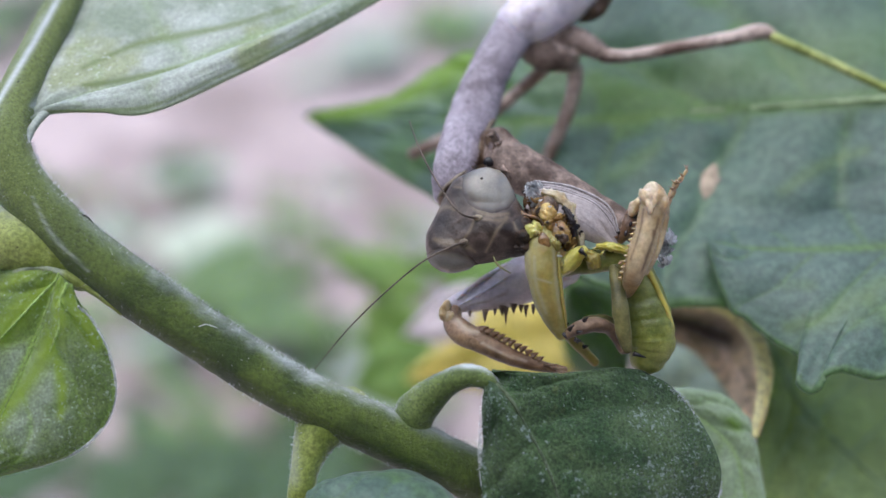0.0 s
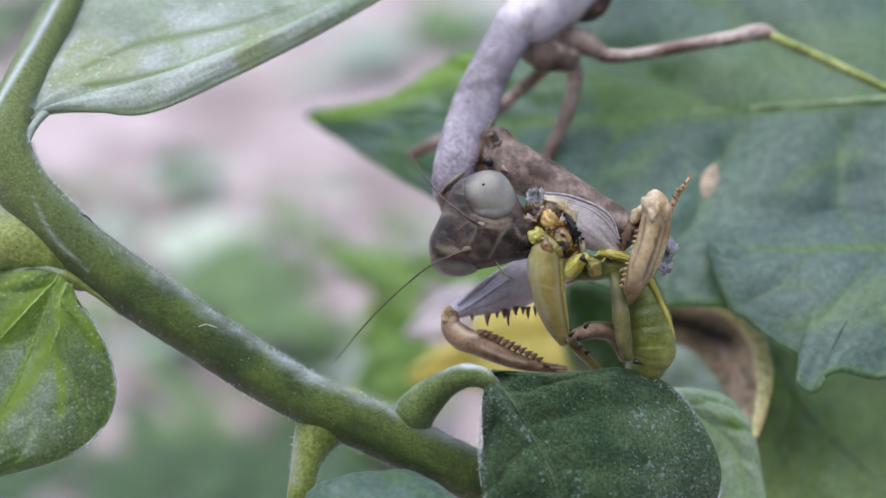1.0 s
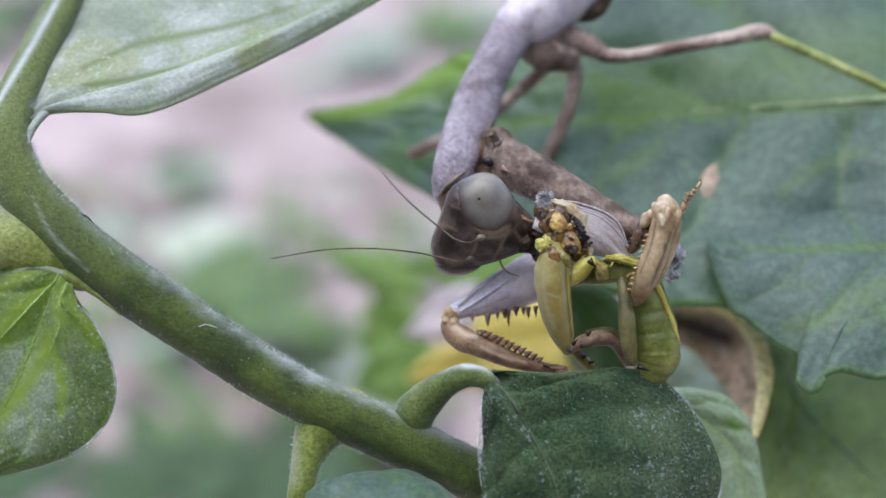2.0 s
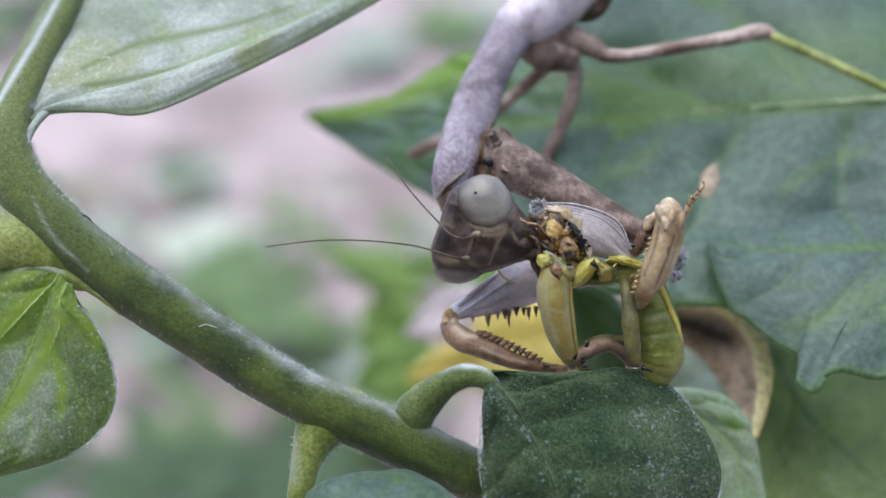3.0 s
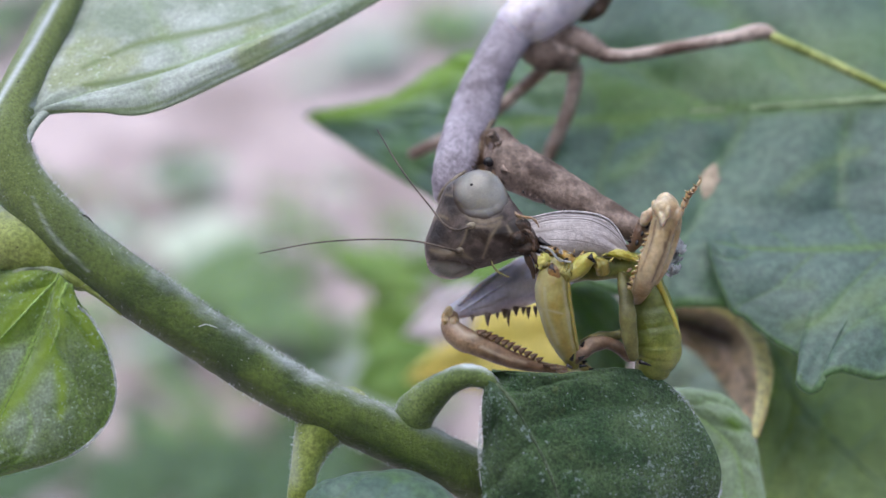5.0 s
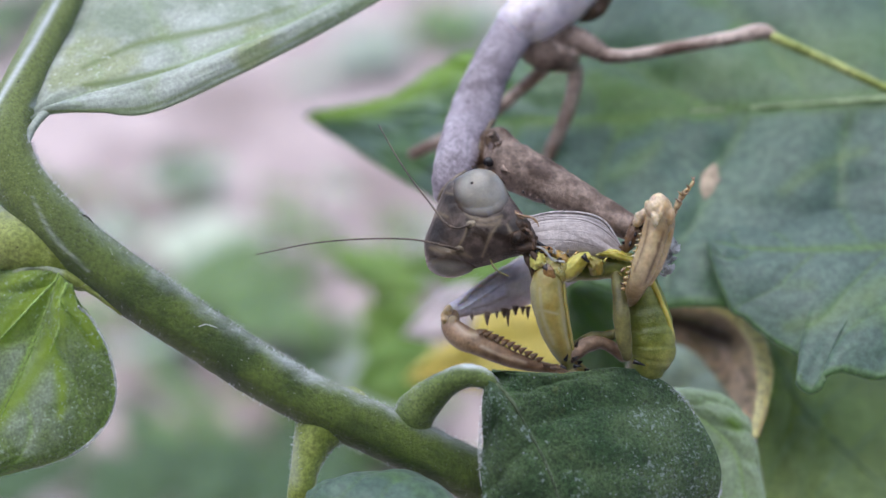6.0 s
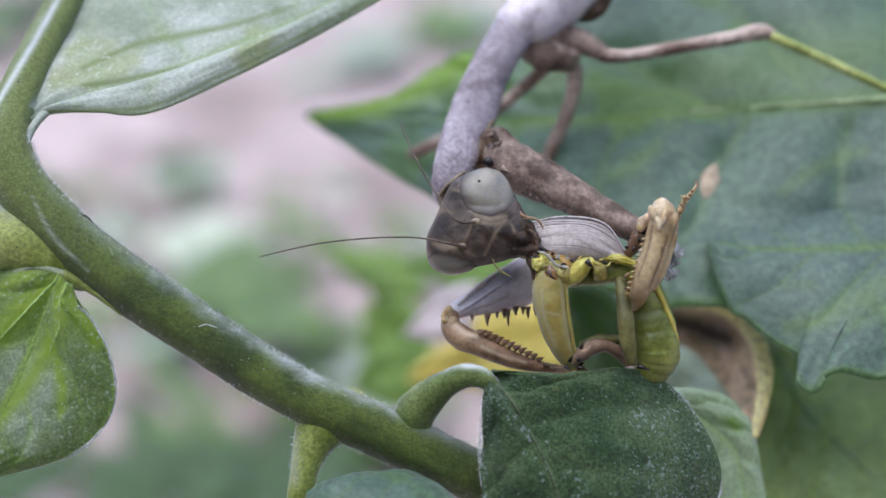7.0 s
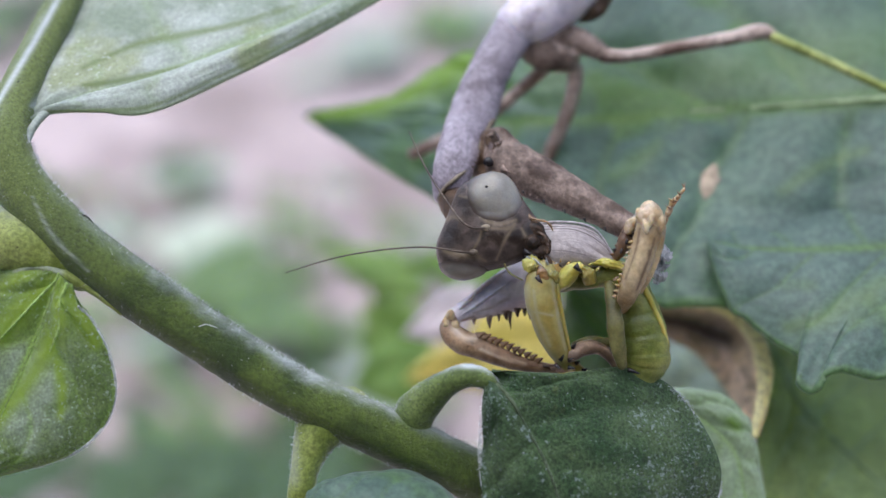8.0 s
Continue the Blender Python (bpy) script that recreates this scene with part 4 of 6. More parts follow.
    part("stalk", Shape().tube([(21.52, 3.98, 234.39, 0.36), (21.63, 3.08, 232.92, 0.36), (22.15, 2.49, 230.48, 0.36), (23, 2.03, 225.94, 0.37)], 30, 12, rough=0.1), DRY_PALE, dry, "dry pinkish stalk")
    leaf(plant, [(-4.3, 50.12, 210.75), (3.39, 47.48, 214.56), (9.9, 46.75, 217.73), (16.22, 44.75, 218.17)],
         [(-4.3, 50.12, 210.75), (4.6, 46.2, 211.82), (10.5, 43.85, 211.51), (16.22, 44.75, 218.17)],
         [(-4.3, 50.12, 210.75), (0.98, 50.46, 216.23), (7.12, 52.88, 221.41), (16.22, 44.75, 218.17)],
         LEAF_YELLOW, "yellowed ragged leaf", bulge=1, quilt=0.8, veins=5, nu=40, thick=0.4)
    leaf(plant, [(-11.15, 60.82, 203), (-7.07, 61.68, 204.8), (-2.99, 61.97, 205.4), (2.45, 61.68, 204.8)],
         [(-11.15, 60.82, 203), (-6.31, 58.25, 202.2), (-2.28, 58.39, 202.5), (2.45, 61.68, 204.8)],
         [(-11.15, 60.82, 203), (-7.9, 65.89, 206.7), (-3.05, 65.74, 206.4), (2.45, 61.68, 204.8)],
         LEAF_FRESH, "fresh green leaf", bulge=1, quilt=0.8, veins=5, nu=40, thick=0.4)
    # added leaf, stands for pale ground showing between the leaves
    leaf(plant, [(-4.17, 43.44, 220.09), (-1.97, 44.07, 221.46), (0.93, 44.83, 223.08), (3.85, 46.58, 224.47)],
         [(-4.17, 43.44, 220.09), (-1.85, 44.51, 222.4), (0.69, 45.4, 224.29), (3.85, 46.58, 224.47)],
         [(-4.17, 43.44, 220.09), (-0.8, 42.32, 220.05), (2.64, 42.61, 220.68), (3.85, 46.58, 224.47)],
         DRY_PALE, "pinkish white leaf added for pale ground in a gap", bulge=0.6, quilt=0.4, veins=4, nu=40, thick=0.3)
    # leaves lower down, far out of focus
    leaf(plant, [(-1.84, 83.21, 203.7), (-6.45, 84.51, 206.4), (-11.05, 85.16, 207.8), (-17.49, 88.85, 208.7)], [(-1.84, 83.21, 203.7), (-7.21, 82.89, 203), (-11.82, 84.19, 205.7), (-17.49, 88.85, 208.7)],
         [(-1.84, 83.21, 203.7), (-5.05, 90.16, 206.7), (-11.37, 90.66, 207.8), (-17.49, 88.85, 208.7)], LEAF_FRESH, "fresh green leaf", bulge=1, quilt=0.8, veins=5, nu=40, thick=0.4, ragged=1.5)
    leaf(plant, [(0.42, 66.31, 202.9), (-3.79, 67.49, 205.4), (-6.6, 68.68, 208), (-10.11, 69.57, 209.9)], [(0.42, 66.31, 202.9), (-4.49, 65.42, 201), (-9.4, 66.6, 203.5), (-10.11, 69.57, 209.9)],
         [(0.42, 66.31, 202.9), (-1.71, 69.84, 205.8), (-4.9, 71.64, 209.6), (-10.11, 69.57, 209.9)], LEAF_FRESH, "fresh green leaf", bulge=1, quilt=0.8, veins=5, nu=40, thick=0.4, ragged=1.5)
    leaf(plant, [(20.79, 61.25, 215.7), (11.96, 66.57, 215.3), (3.93, 71.05, 213.1), (-6.08, 76.15, 212.2)], [(20.79, 61.25, 215.7), (11.96, 65.13, 212.2), (3.93, 70.16, 211.2), (-6.08, 76.15, 212.2)],
         [(20.79, 61.25, 215.7), (12.35, 73.72, 218.8), (4.05, 77.68, 215.5), (-6.08, 76.15, 212.2)], LEAF_FRESH, "fresh green leaf", bulge=1, quilt=0.8, veins=5, nu=40, thick=0.4, ragged=1.5)


build_back_plant()


# ---------- blurred weeds on the ground behind
def weed(leaves, label):
    """leaves: rows of (x, y, z, half length, half width), the angle at which it points, material."""
    base = np.mean([r[0][:3] for r in leaves], axis=0) * (1, 1, 0)
    w = thing("weed", base, label, "weed", group="weeds on the ground")
    b = np.array(base, float)
    for k, (row, angle, material) in enumerate(leaves):
        c, half, wide = np.array(row[:3]), row[3], row[4]
        lean = np.array((0, 1, 0.14))
        ax = unit(np.array((1, 0, 0)) * math.cos(radians(angle)) + lean * math.sin(radians(angle)))
        side = unit(np.cross(ax, np.cross(np.array((1, 0, 0)), lean)))
        root, far = c - ax * half, c + ax * half
        mids = [root, c - ax * half * 0.3, c + ax * half * 0.35, far]
        if root[2] > 6:
            part("stalk", Shape().tube([(*(b + (k * 1.5, k % 2, -4)), 0.9), (*(b * 0.5 + root * 0.5), 0.8), (*root, 0.6)], 12, 8), STEM, w)
        leaf(w, mids, [root, mids[1] - side * wide, mids[2] - side * wide * 0.8, far], [root, mids[1] + side * wide, mids[2] + side * wide * 0.8, far],
             material, bulge=0.1 * wide, quilt=0.12 * wide, nu=24, nv=8, thick=0.4, wave=0.25 * wide, seed=k, ragged=0.3 * wide)
    return w


def scatter_weeds():
    """Low weeds strewn over the bare ground."""
    rnd = random.Random(21)
    for k in range(15):
        x, y = rnd.uniform(-190, 40), rnd.uniform(300, 620)
        x *= (y + 80) / 480
        rows = []
        for q in range(rnd.randint(4, 7)):
            a, far = rnd.uniform(0, 2 * math.pi), rnd.uniform(4, 26)
            half = rnd.uniform(9, 22)
            rows.append(((x + far * math.cos(a), y + far * math.sin(a), rnd.uniform(6, 26), half, half * rnd.uniform(0.25, 0.6)),
                         rnd.uniform(-60, 240), rnd.choice((LEAF_PALE, LEAF_PALE, LEAF_YOUNG, LEAF_YOUNG, LEAF))))
        weed(rows, "low weed with green and pale leaves")


def build_weeds():
    pale, fresh, dull = LEAF_PALE, LEAF_YOUNG, LEAF
    weed([((-140.3, 284.6, 32.17, 24.52, 11.32), 20, dull), ((-104.5, 285.4, 33.88, 22.63, 9.43), -30, dull), ((-74.42, 275.5, 36.36, 20.26, 8.47), 60, dull), ((-134, 317.2, 31.08, 18.16, 8.07), 100, dull),
          ((-97.65, 316.3, 29.25, 18.16, 7.26), -40, fresh)], "low weed with dull green leaves")
    # the first leaf has the sun on it put into its whitish colour
    weed([((-112.9, 495.2, 22.41, 34.27, 25.22), 6, LEAF_WHITE), ((-162.4, 505.7, 23.68, 19.46, 11.12), 150, pale), ((-188.3, 565.2, 23.4, 15.09, 6.64), 170, fresh),
                         ((-150.6, 573, 23.52, 21.34, 7.32), 20, pale), ((-100.7, 502.4, 23.66, 11.07, 9.41), 40, pale)], "low weed with pale leaves")
    weed([((-69.89, 512.4, 23.76, 30.88, 9.54), -38, fresh), ((-83.56, 426.5, 24.18, 19.72, 13.8), 15, dull), ((-55.52, 565.2, 23.4, 18.11, 6.04), -40, pale),
                         ((-84.83, 557.4, 23.35, 17.92, 5.38), -25, fresh)], "low weed with fresh green leaves")
    weed([((-98.17, 350.6, 24.7, 41.08, 4.76), -48, fresh), ((-71.58, 315.5, 25.03, 30.33, 5.26), -40, fresh), ((-121.8, 391.2, 24.22, 25.57, 5.58), 20, pale),
                         ((-51.87, 301.2, 25.2, 25.54, 4.32), -60, dull), ((-112.4, 326.5, 25.03, 22.72, 5.37), -75, dull), ((-29.75, 326.5, 25.03, 14.46, 3.72), -30, pale)], "tuft of narrow green leaves")
    weed([((-50.91, 838.4, 22.55, 49.26, 24.63), 60, pale), ((2.61, 901.3, 22.43, 52.26, 26.13), 110, fresh), ((-85.77, 769, 22.79, 26.8, 13.02), 30, pale),
                         ((34.17, 936.4, 22.16, 35.96, 17.98), 80, pale)], "low weed with pale leaves")
    weed([((-344.3, 954.1, 22.21, 41.09, 27.39), 60, dull), ((-348.4, 869.3, 22.4, 38.05, 25.37), 120, fresh), ((-318.3, 1011.5, 22.18, 43.14, 23.97), 80, dull)], "low weed with fresh green leaves")
    weed([((-145.4, 312.1, 24.89, 18.08, 6.03), 30, dull), ((-146, 385.9, 24.58, 13.82, 5.53), 70, fresh)], "low weed with dull green leaves")

    weed([((-93.4, 294.6, 29.82, 36, 13), 25, dull), ((-68.33, 282.2, 31.64, 34, 12), -20, dull), ((-51.18, 296.6, 29.54, 28, 11), 50, dull), ((-103, 278.1, 32.31, 30, 13), 80, dull), ((-36.08, 278.1, 32.31, 28, 11), -40, dull)], "low weed with dull green leaves")
    weed([((-90.05, 446.8, 25.08, 42, 20), 20, LEAF_YOUNG), ((-72.12, 413.8, 25.34, 34, 17), -30, LEAF_YOUNG), ((-102, 466.3, 24.18, 36, 18), 60, LEAF_YOUNG)], "weed with broad green leaves")


build_weeds()
scatter_weeds()


# ---------- the mantis
def build_mantis():
    m = thing("praying_mantis", (1.78, 9.55, 251.6), "grey-brown praying mantis eating a green insect", "insect")
    part("pronotum", Shape().tube([(0.29, 5.12, 251.5, 0.96, 0.74), (0.44, 5.51, 252.3, 1.22, 0.88), (0.82, 6.52, 253.3, 1.37, 0.96), (1.28, 8.56, 254.2, 1.4, 0.98), (2.08, 11.18, 255, 1.62, 1.16),
                                   (2.77, 12.8, 256.5, 1.52, 1.17), (3.78, 14.44, 258.1, 1.46, 1.18), (4.92, 16.01, 259.4, 1.51, 1.27)], 200, 64, rough=0.05)
         .draw([[(0.53, 9.43, 254.6, 0.06), (1.52, 9.63, 255, 0.08), (2.52, 9.88, 254.9, 0.08), (3.53, 10.19, 254.3, 0.06)], [(1.95, 7.98, 254.6, 0.05), (1.79, 7.45, 254.1, 0.05)], [(1.42, 7.7, 254.4, 0.05), (1.26, 7.16, 254, 0.05)], [(2.39, 11.38, 256, 0.05), (2.31, 10.96, 255.5, 0.05)], [(3.01, 11.74, 256.5, 0.05), (2.85, 11.29, 256, 0.05)],
                [(3.42, 13.07, 257.7, 0.05), (3.26, 12.68, 257.3, 0.05)], [(0.89, 6.69, 253.9, 0.05), (0.74, 6.1, 253.6, 0.05)], [(1.48, 6.57, 253.7, 0.04), (1.25, 5.95, 253.3, 0.04)], [(3.89, 12.67, 256.6, 0.12), (3.72, 11.79, 255.7, 0.15), (3.62, 10.91, 254.9, 0.12)]], 0.7), MANTIS, m, "long grey-brown neck shield")
    # the paler femur material stands in for light on the body's top
    part("midbody", Shape().tube([(5.2, 16.18, 259.8, 1.67), (6.62, 17.01, 260.6, 2.31), (8.69, 18.86, 262.6, 2.9), (11.26, 21.84, 266, 3.26), (14.37, 26, 270.9, 3.32)], 40, 24, rough=0.05), FEMUR_INNER, m, "lavender-grey body, painted paler as lit from above")
    part("breast", Shape().tube([(5.88, 16.9, 258.4, 1.21), (7.29, 16.73, 258, 1.61), (8.9, 16.56, 257.6, 1.21)], 30, 20, rough=0.12), COXA, m)
    part("hind_coxa", Shape().tube([(9.14, 18.42, 260.6, 1.05), (10.55, 18.34, 260.5, 0.97), (11.77, 18.94, 261.7, 0.73)], 16, 14, rough=0.1), MANTIS_BROWN, m)
    # edge teeth of the neck shield
    for k in range(12):
        f = k / 11
        a = np.array((3.35, 9.85, 255)) * (1 - f) + np.array((1.77, 5.88, 253.2)) * f
        part("tooth", Shape().spike(a, a + np.array((0.32, -0.12, -0.03)), 0.09), MANTIS_BROWN, m)
    part("throat", Shape().tube([(3.17, 8.64, 254.3, 0.6), (2.79, 8.16, 253.3, 0.98), (2.94, 7.69, 252.3, 0.91), (2.46, 6.12, 251.3, 0.67)], 24, 16, rough=0.2), MANTIS_BROWN, m)
    part("gland_spot", Shape().ball((3.01, 5.66, 253.6), (1, 0, 0), 0.4, 0.32, 0.25), BLACK, m, "shiny blue-black spot")
    rim = [(-0.29, 4.64, 251.4, 0.13), (0.07, 4.46, 252.2, 0.13), (0.8, 4.73, 252.8, 0.13), (1.54, 5.54, 253.1, 0.12), (2.12, 6.87, 253.6, 0.11), (2.55, 8.01, 254.2, 0.11), (3.32, 9.89, 254.9, 0.11)]
    part("rim", Shape().tube(rim, 50, 8, rough=0.1), CREST, m, "pale raised edge of the neck shield")
    part("neck", Shape().tube([(0.59, 5.01, 251.3, 0.96), (1.02, 3.81, 251.1, 1.09), (1.37, 2.95, 250.7, 1.08)], 14, 16, rough=0.1), MANTIS_BROWN, m, "dark wrinkled neck")
    # walking legs
    leg = part("coxa", Shape().tube([(6.85, 16.75, 259, 1.28), (9.46, 16.54, 258.6, 0.96), (11.54, 16.12, 257.7, 0.56)], 24, 16, rough=0.1), COXA, m)
    part("femur", Shape().tube([(11.45, 16.05, 257.66, 0.58), (13.05, 16.03, 257.63, 0.47), (16.75, 16.77, 258.03, 0.47), (20.42, 17.24, 258.56, 0.50), (22.73, 17.82, 258.85, 0.60), (23.83, 17.67, 258.52, 0.34)], 80, 20, rough=0.06)
         .draw([[(11.02, 15.69, 257.6, 0.2), (12.21, 15.59, 257.39, 0.16), (14.61, 15.69, 257.6, 0.10)], [(15.72, 15.86, 257.97, 0.2), (16.8, 16, 258.25, 0.32), (17.88, 16.06, 258.4, 0.2)], [(19.99, 16.13, 258.54, 0.14), (20.99, 16.2, 258.69, 0.2)], [(22.59, 16.3, 258.91, 0.2), (23.31, 16.23, 258.76, 0.2)]], 0.85, 2), LEG, m, "banded grey-brown thigh")
    part("tibia", Shape().tube([(23.62, 17.47, 258.6, 0.36), (27.87, 17.09, 256.8, 0.33), (31.99, 16.72, 255, 0.32), (36.73, 16.29, 253.1, 0.32)], 24, 10), LEG_GREEN, m, "thin green shin")
    part("femur", Shape().tube([(8.11, 16.52, 257.02, 0.76), (9.32, 16.77, 256.61, 0.60), (9.5, 16.8, 255.25, 0.54), (8.99, 16.8, 252.89, 0.54), (8.25, 16.94, 250.83, 0.54), (7.49, 17.09, 248.76, 0.5), (6.72, 17.14, 246.51, 0.45), (6.1, 16.88, 243.59, 0.4)], 44, 12, rough=0.06), LEG, m)
    part("femur", Shape().tube([(7.35, 16.93, 256.48, 0.52), (5.61, 17.59, 254.57, 0.46), (3.6, 18.32, 252.59, 0.5), (0.68, 19.04, 250.59, 0.54), (-2.32, 19.37, 248.93, 0.46)], 30, 12, rough=0.06), LEG, m)
    # raptorial leg held high
    upper = part("coxa", Shape().tube([(3.58, 7.62, 254.5, 0.89), (4.3, 6.52, 253.3, 1.56), (6.12, 5.59, 252.5, 1.47), (8.28, 4.66, 251.7, 1.21), (10.59, 3.66, 250.7, 0.98), (12.7, 2.66, 249.8, 0.8)], 60, 24, rough=0.08), COXA, m, "brown spotted forelimb")
    part("joint", Shape().star((3.52, 5.68, 253.7), (0, -0.42, -0.91), [((3.24, 6.47, 254.7, 0.88, 0.48, 0.37), (0.3, -0.42, -0.91)), ((3.67, 5.85, 253.8, 0.95, 0.55, 0.37), (0.1, 0.42, 0.91)), ((3.75, 5.51, 252.8, 0.81, 0.55, 0.37), (0.5, -0.42, -0.91))], 60, 48, 0.08, 0.2), MANTIS_BROWN, upper, "dark knotted shoulder joint")
    for a, b in (((2.99, 5.94, 255.2), (3.28, 6.19, 255.7)), ((3.42, 5.53, 254.8), (3.86, 5.69, 255.1)), ((3.79, 4.95, 253.5), (4.29, 4.64, 253.3)), ((3.35, 4.67, 252.9), (3.85, 4.4, 252.6))):
        part("fold", Shape().spike(a, b, 0.22, 0.4, 8), COXA, upper)
    for k in range(22):
        f = k / 21
        a = np.array((4.44, 6.04, 254.4)) * (1 - f) + np.array((12.37, 2.5, 250.6)) * f + np.array((0, 0.11, 0.23)) * math.sin(math.pi * f)
        part("bead", Shape().spike(a, a + np.array((0.03, 0.05, 0.15)), 0.09, 0, 5), COXA, upper)
    for k in range(13):
        f = k / 12
        a = np.array((5.07, 3.38, 252.5)) * (1 - f) + np.array((10.29, 2.41, 250.4)) * f
        part("spine", Shape().spike(a, a + np.array((0.06, -0.06, -0.14)) * (2.2 if k % 3 == 0 else 1), 0.09), BLACK if k % 3 == 0 else COXA, upper)
    # raptorial leg that braces on the leaf
    brace = part("femur", Shape().tube([(8.05, 4.08, 246.9, 1.3), (6.37, 3.83, 246.36, 1.62), (4.74, 3.06, 245.91, 1.50), (3.17, 2.32, 245.5, 1.18), (1.68, 1.64, 245.23, 0.76), (0.66, 1.03, 245.09, 0.52)], 90, 44, rough=0.05)
                 .draw([[(5.33, 1.39, 245.15, 0.34), (3.86, 1, 245.03, 0.30), (2.4, 0.89, 244.8, 0.24), (1.12, 0.6, 244.87, 0.16)], [(4.4, 1.42, 246.16, 0.07), (3.12, 1.05, 245.61, 0.08), (1.85, 0.9, 245.29, 0.06)]], 0.75, True), FEMUR_INNER, m, "lavender-grey foreleg thigh with spines", pivot=(8.05, 4.08, 246.9))
    part("keel", Shape().tube([(5.6, 4, 247.68, 0.13), (4.46, 3.15, 247.27, 0.17), (3.15, 2.4, 246.85, 0.17), (2.04, 1.62, 246.35, 0.16), (1.01, 0.88, 245.71, 0.12)], 40, 10, rough=0.15), FEMUR_INNER, brace, "pale ridge along the thigh")
    part("keel", Shape().tube([(4.4, 1.94, 247.04, 0.06), (3.12, 1.41, 246.37, 0.10), (1.96, 1, 245.73, 0.10), (1.12, 0.69, 245.31, 0.06)], 40, 10, rough=0.15), FEMUR_INNER, brace)
    part("knee", Shape().star((0.5, 0.12, 245.04), (0, 0.42, 0.91), [((0.33, 0.48, 245.34, 0.46, 0.34, 0.40), (0.3, 0.42, 0.91)), ((0.11, 0.06, 244.91, 0.44, 0.26, 0.36), (0, 0.42, 0.91)), ((0.65, 0, 244.78, 0.50, 0.36, 0.40), (0.5, 0.42, 0.91))], 44, 34, 0.05, 0.18), MANTIS_TAN, brace, "pale knobbed knee")
    thorns = [((1.89, 0.79, 244.81), 0.35, 0.16), ((2.87, 0.85, 244.94), 0.78, 0.24), ((3.49, 0.87, 244.98), 0.35, 0.14), ((3.96, 0.96, 245.17), 0.55, 0.26), ((4.21, 0.84, 245.15), 1.05, 0.16), ((4.69, 1.02, 245.31), 0.50, 0.26), ((5.16, 1, 245.27), 0.40, 0.2), ((5.49, 1, 245.27), 0.7, 0.18), ((5.96, 1.03, 245.34), 0.6, 0.18)]
    for foot, ln, wide in thorns:
        part("spine", Shape().spike(np.array(foot) + UPWARD * 0.15, np.array(foot) + np.array((0.02, -0.44, -0.88)) * ln, wide, 0.15), COXA, brace)
    # the first pale stroke: paler knee colour plus a painted highlight
    shin = part("tibia", Shape().tube([(0.58, 0.57, 245.05, 0.45), (0.54, 0.09, 244.49, 0.68), (1.15, -0.38, 243.96, 0.80), (2.19, -0.74, 243.67, 0.72), (3.45, -0.99, 243.12, 0.64), (4.89, -1.22, 242.63, 0.50), (6.33, -1.36, 242.33, 0.36), (7.77, -1.42, 242.2, 0.22)], 60, 24, rough=0.06)
                .draw([[(0.79, -0.4, 244.87, 0.16), (1.36, -0.97, 244.58, 0.20), (2.07, -1.03, 244.45, 0.14)], [(2.35, -1.39, 243.92, 0.07), (3.78, -1.67, 243.33, 0.07), (5.21, -1.77, 242.86, 0.06)]], 0.8, True), SHIN_TAN, m, "amber-brown toothed foreleg shin", pivot=(7.23, -1.37, 242.3))
    for k in range(11):
        f = k / 10
        a = np.array((2.22, -0.65, 244.32)) * (1 - f) + np.array((5.96, -1.29, 242.71)) * f + UPWARD * (0.02 + 0.06 * math.sin(math.pi * f))
        part("spine", Shape().spike(a, a + np.array((0.62 - 0.14 * f, 0, 0)) + UPWARD * (0.24 + 0.05 * (k % 2)), 0.30 - 0.06 * f, -0.2), SHIN_TAN, shin)
    for a, b in (((6.37, -1.63, 242.7), (7.34, -1.96, 242.93)), ((6.83, -1.79, 242.59), (7.9, -2.14, 242.79)), ((7.18, -1.87, 242.42), (8.04, -2.25, 242.56))):
        part("claw", Shape().spike(a, b, 0.14, 0.3, 8), FOOT, shin)
    return m, brace, shin


MANTIS_OB, BRACE_OB, SHIN_OB = build_mantis()


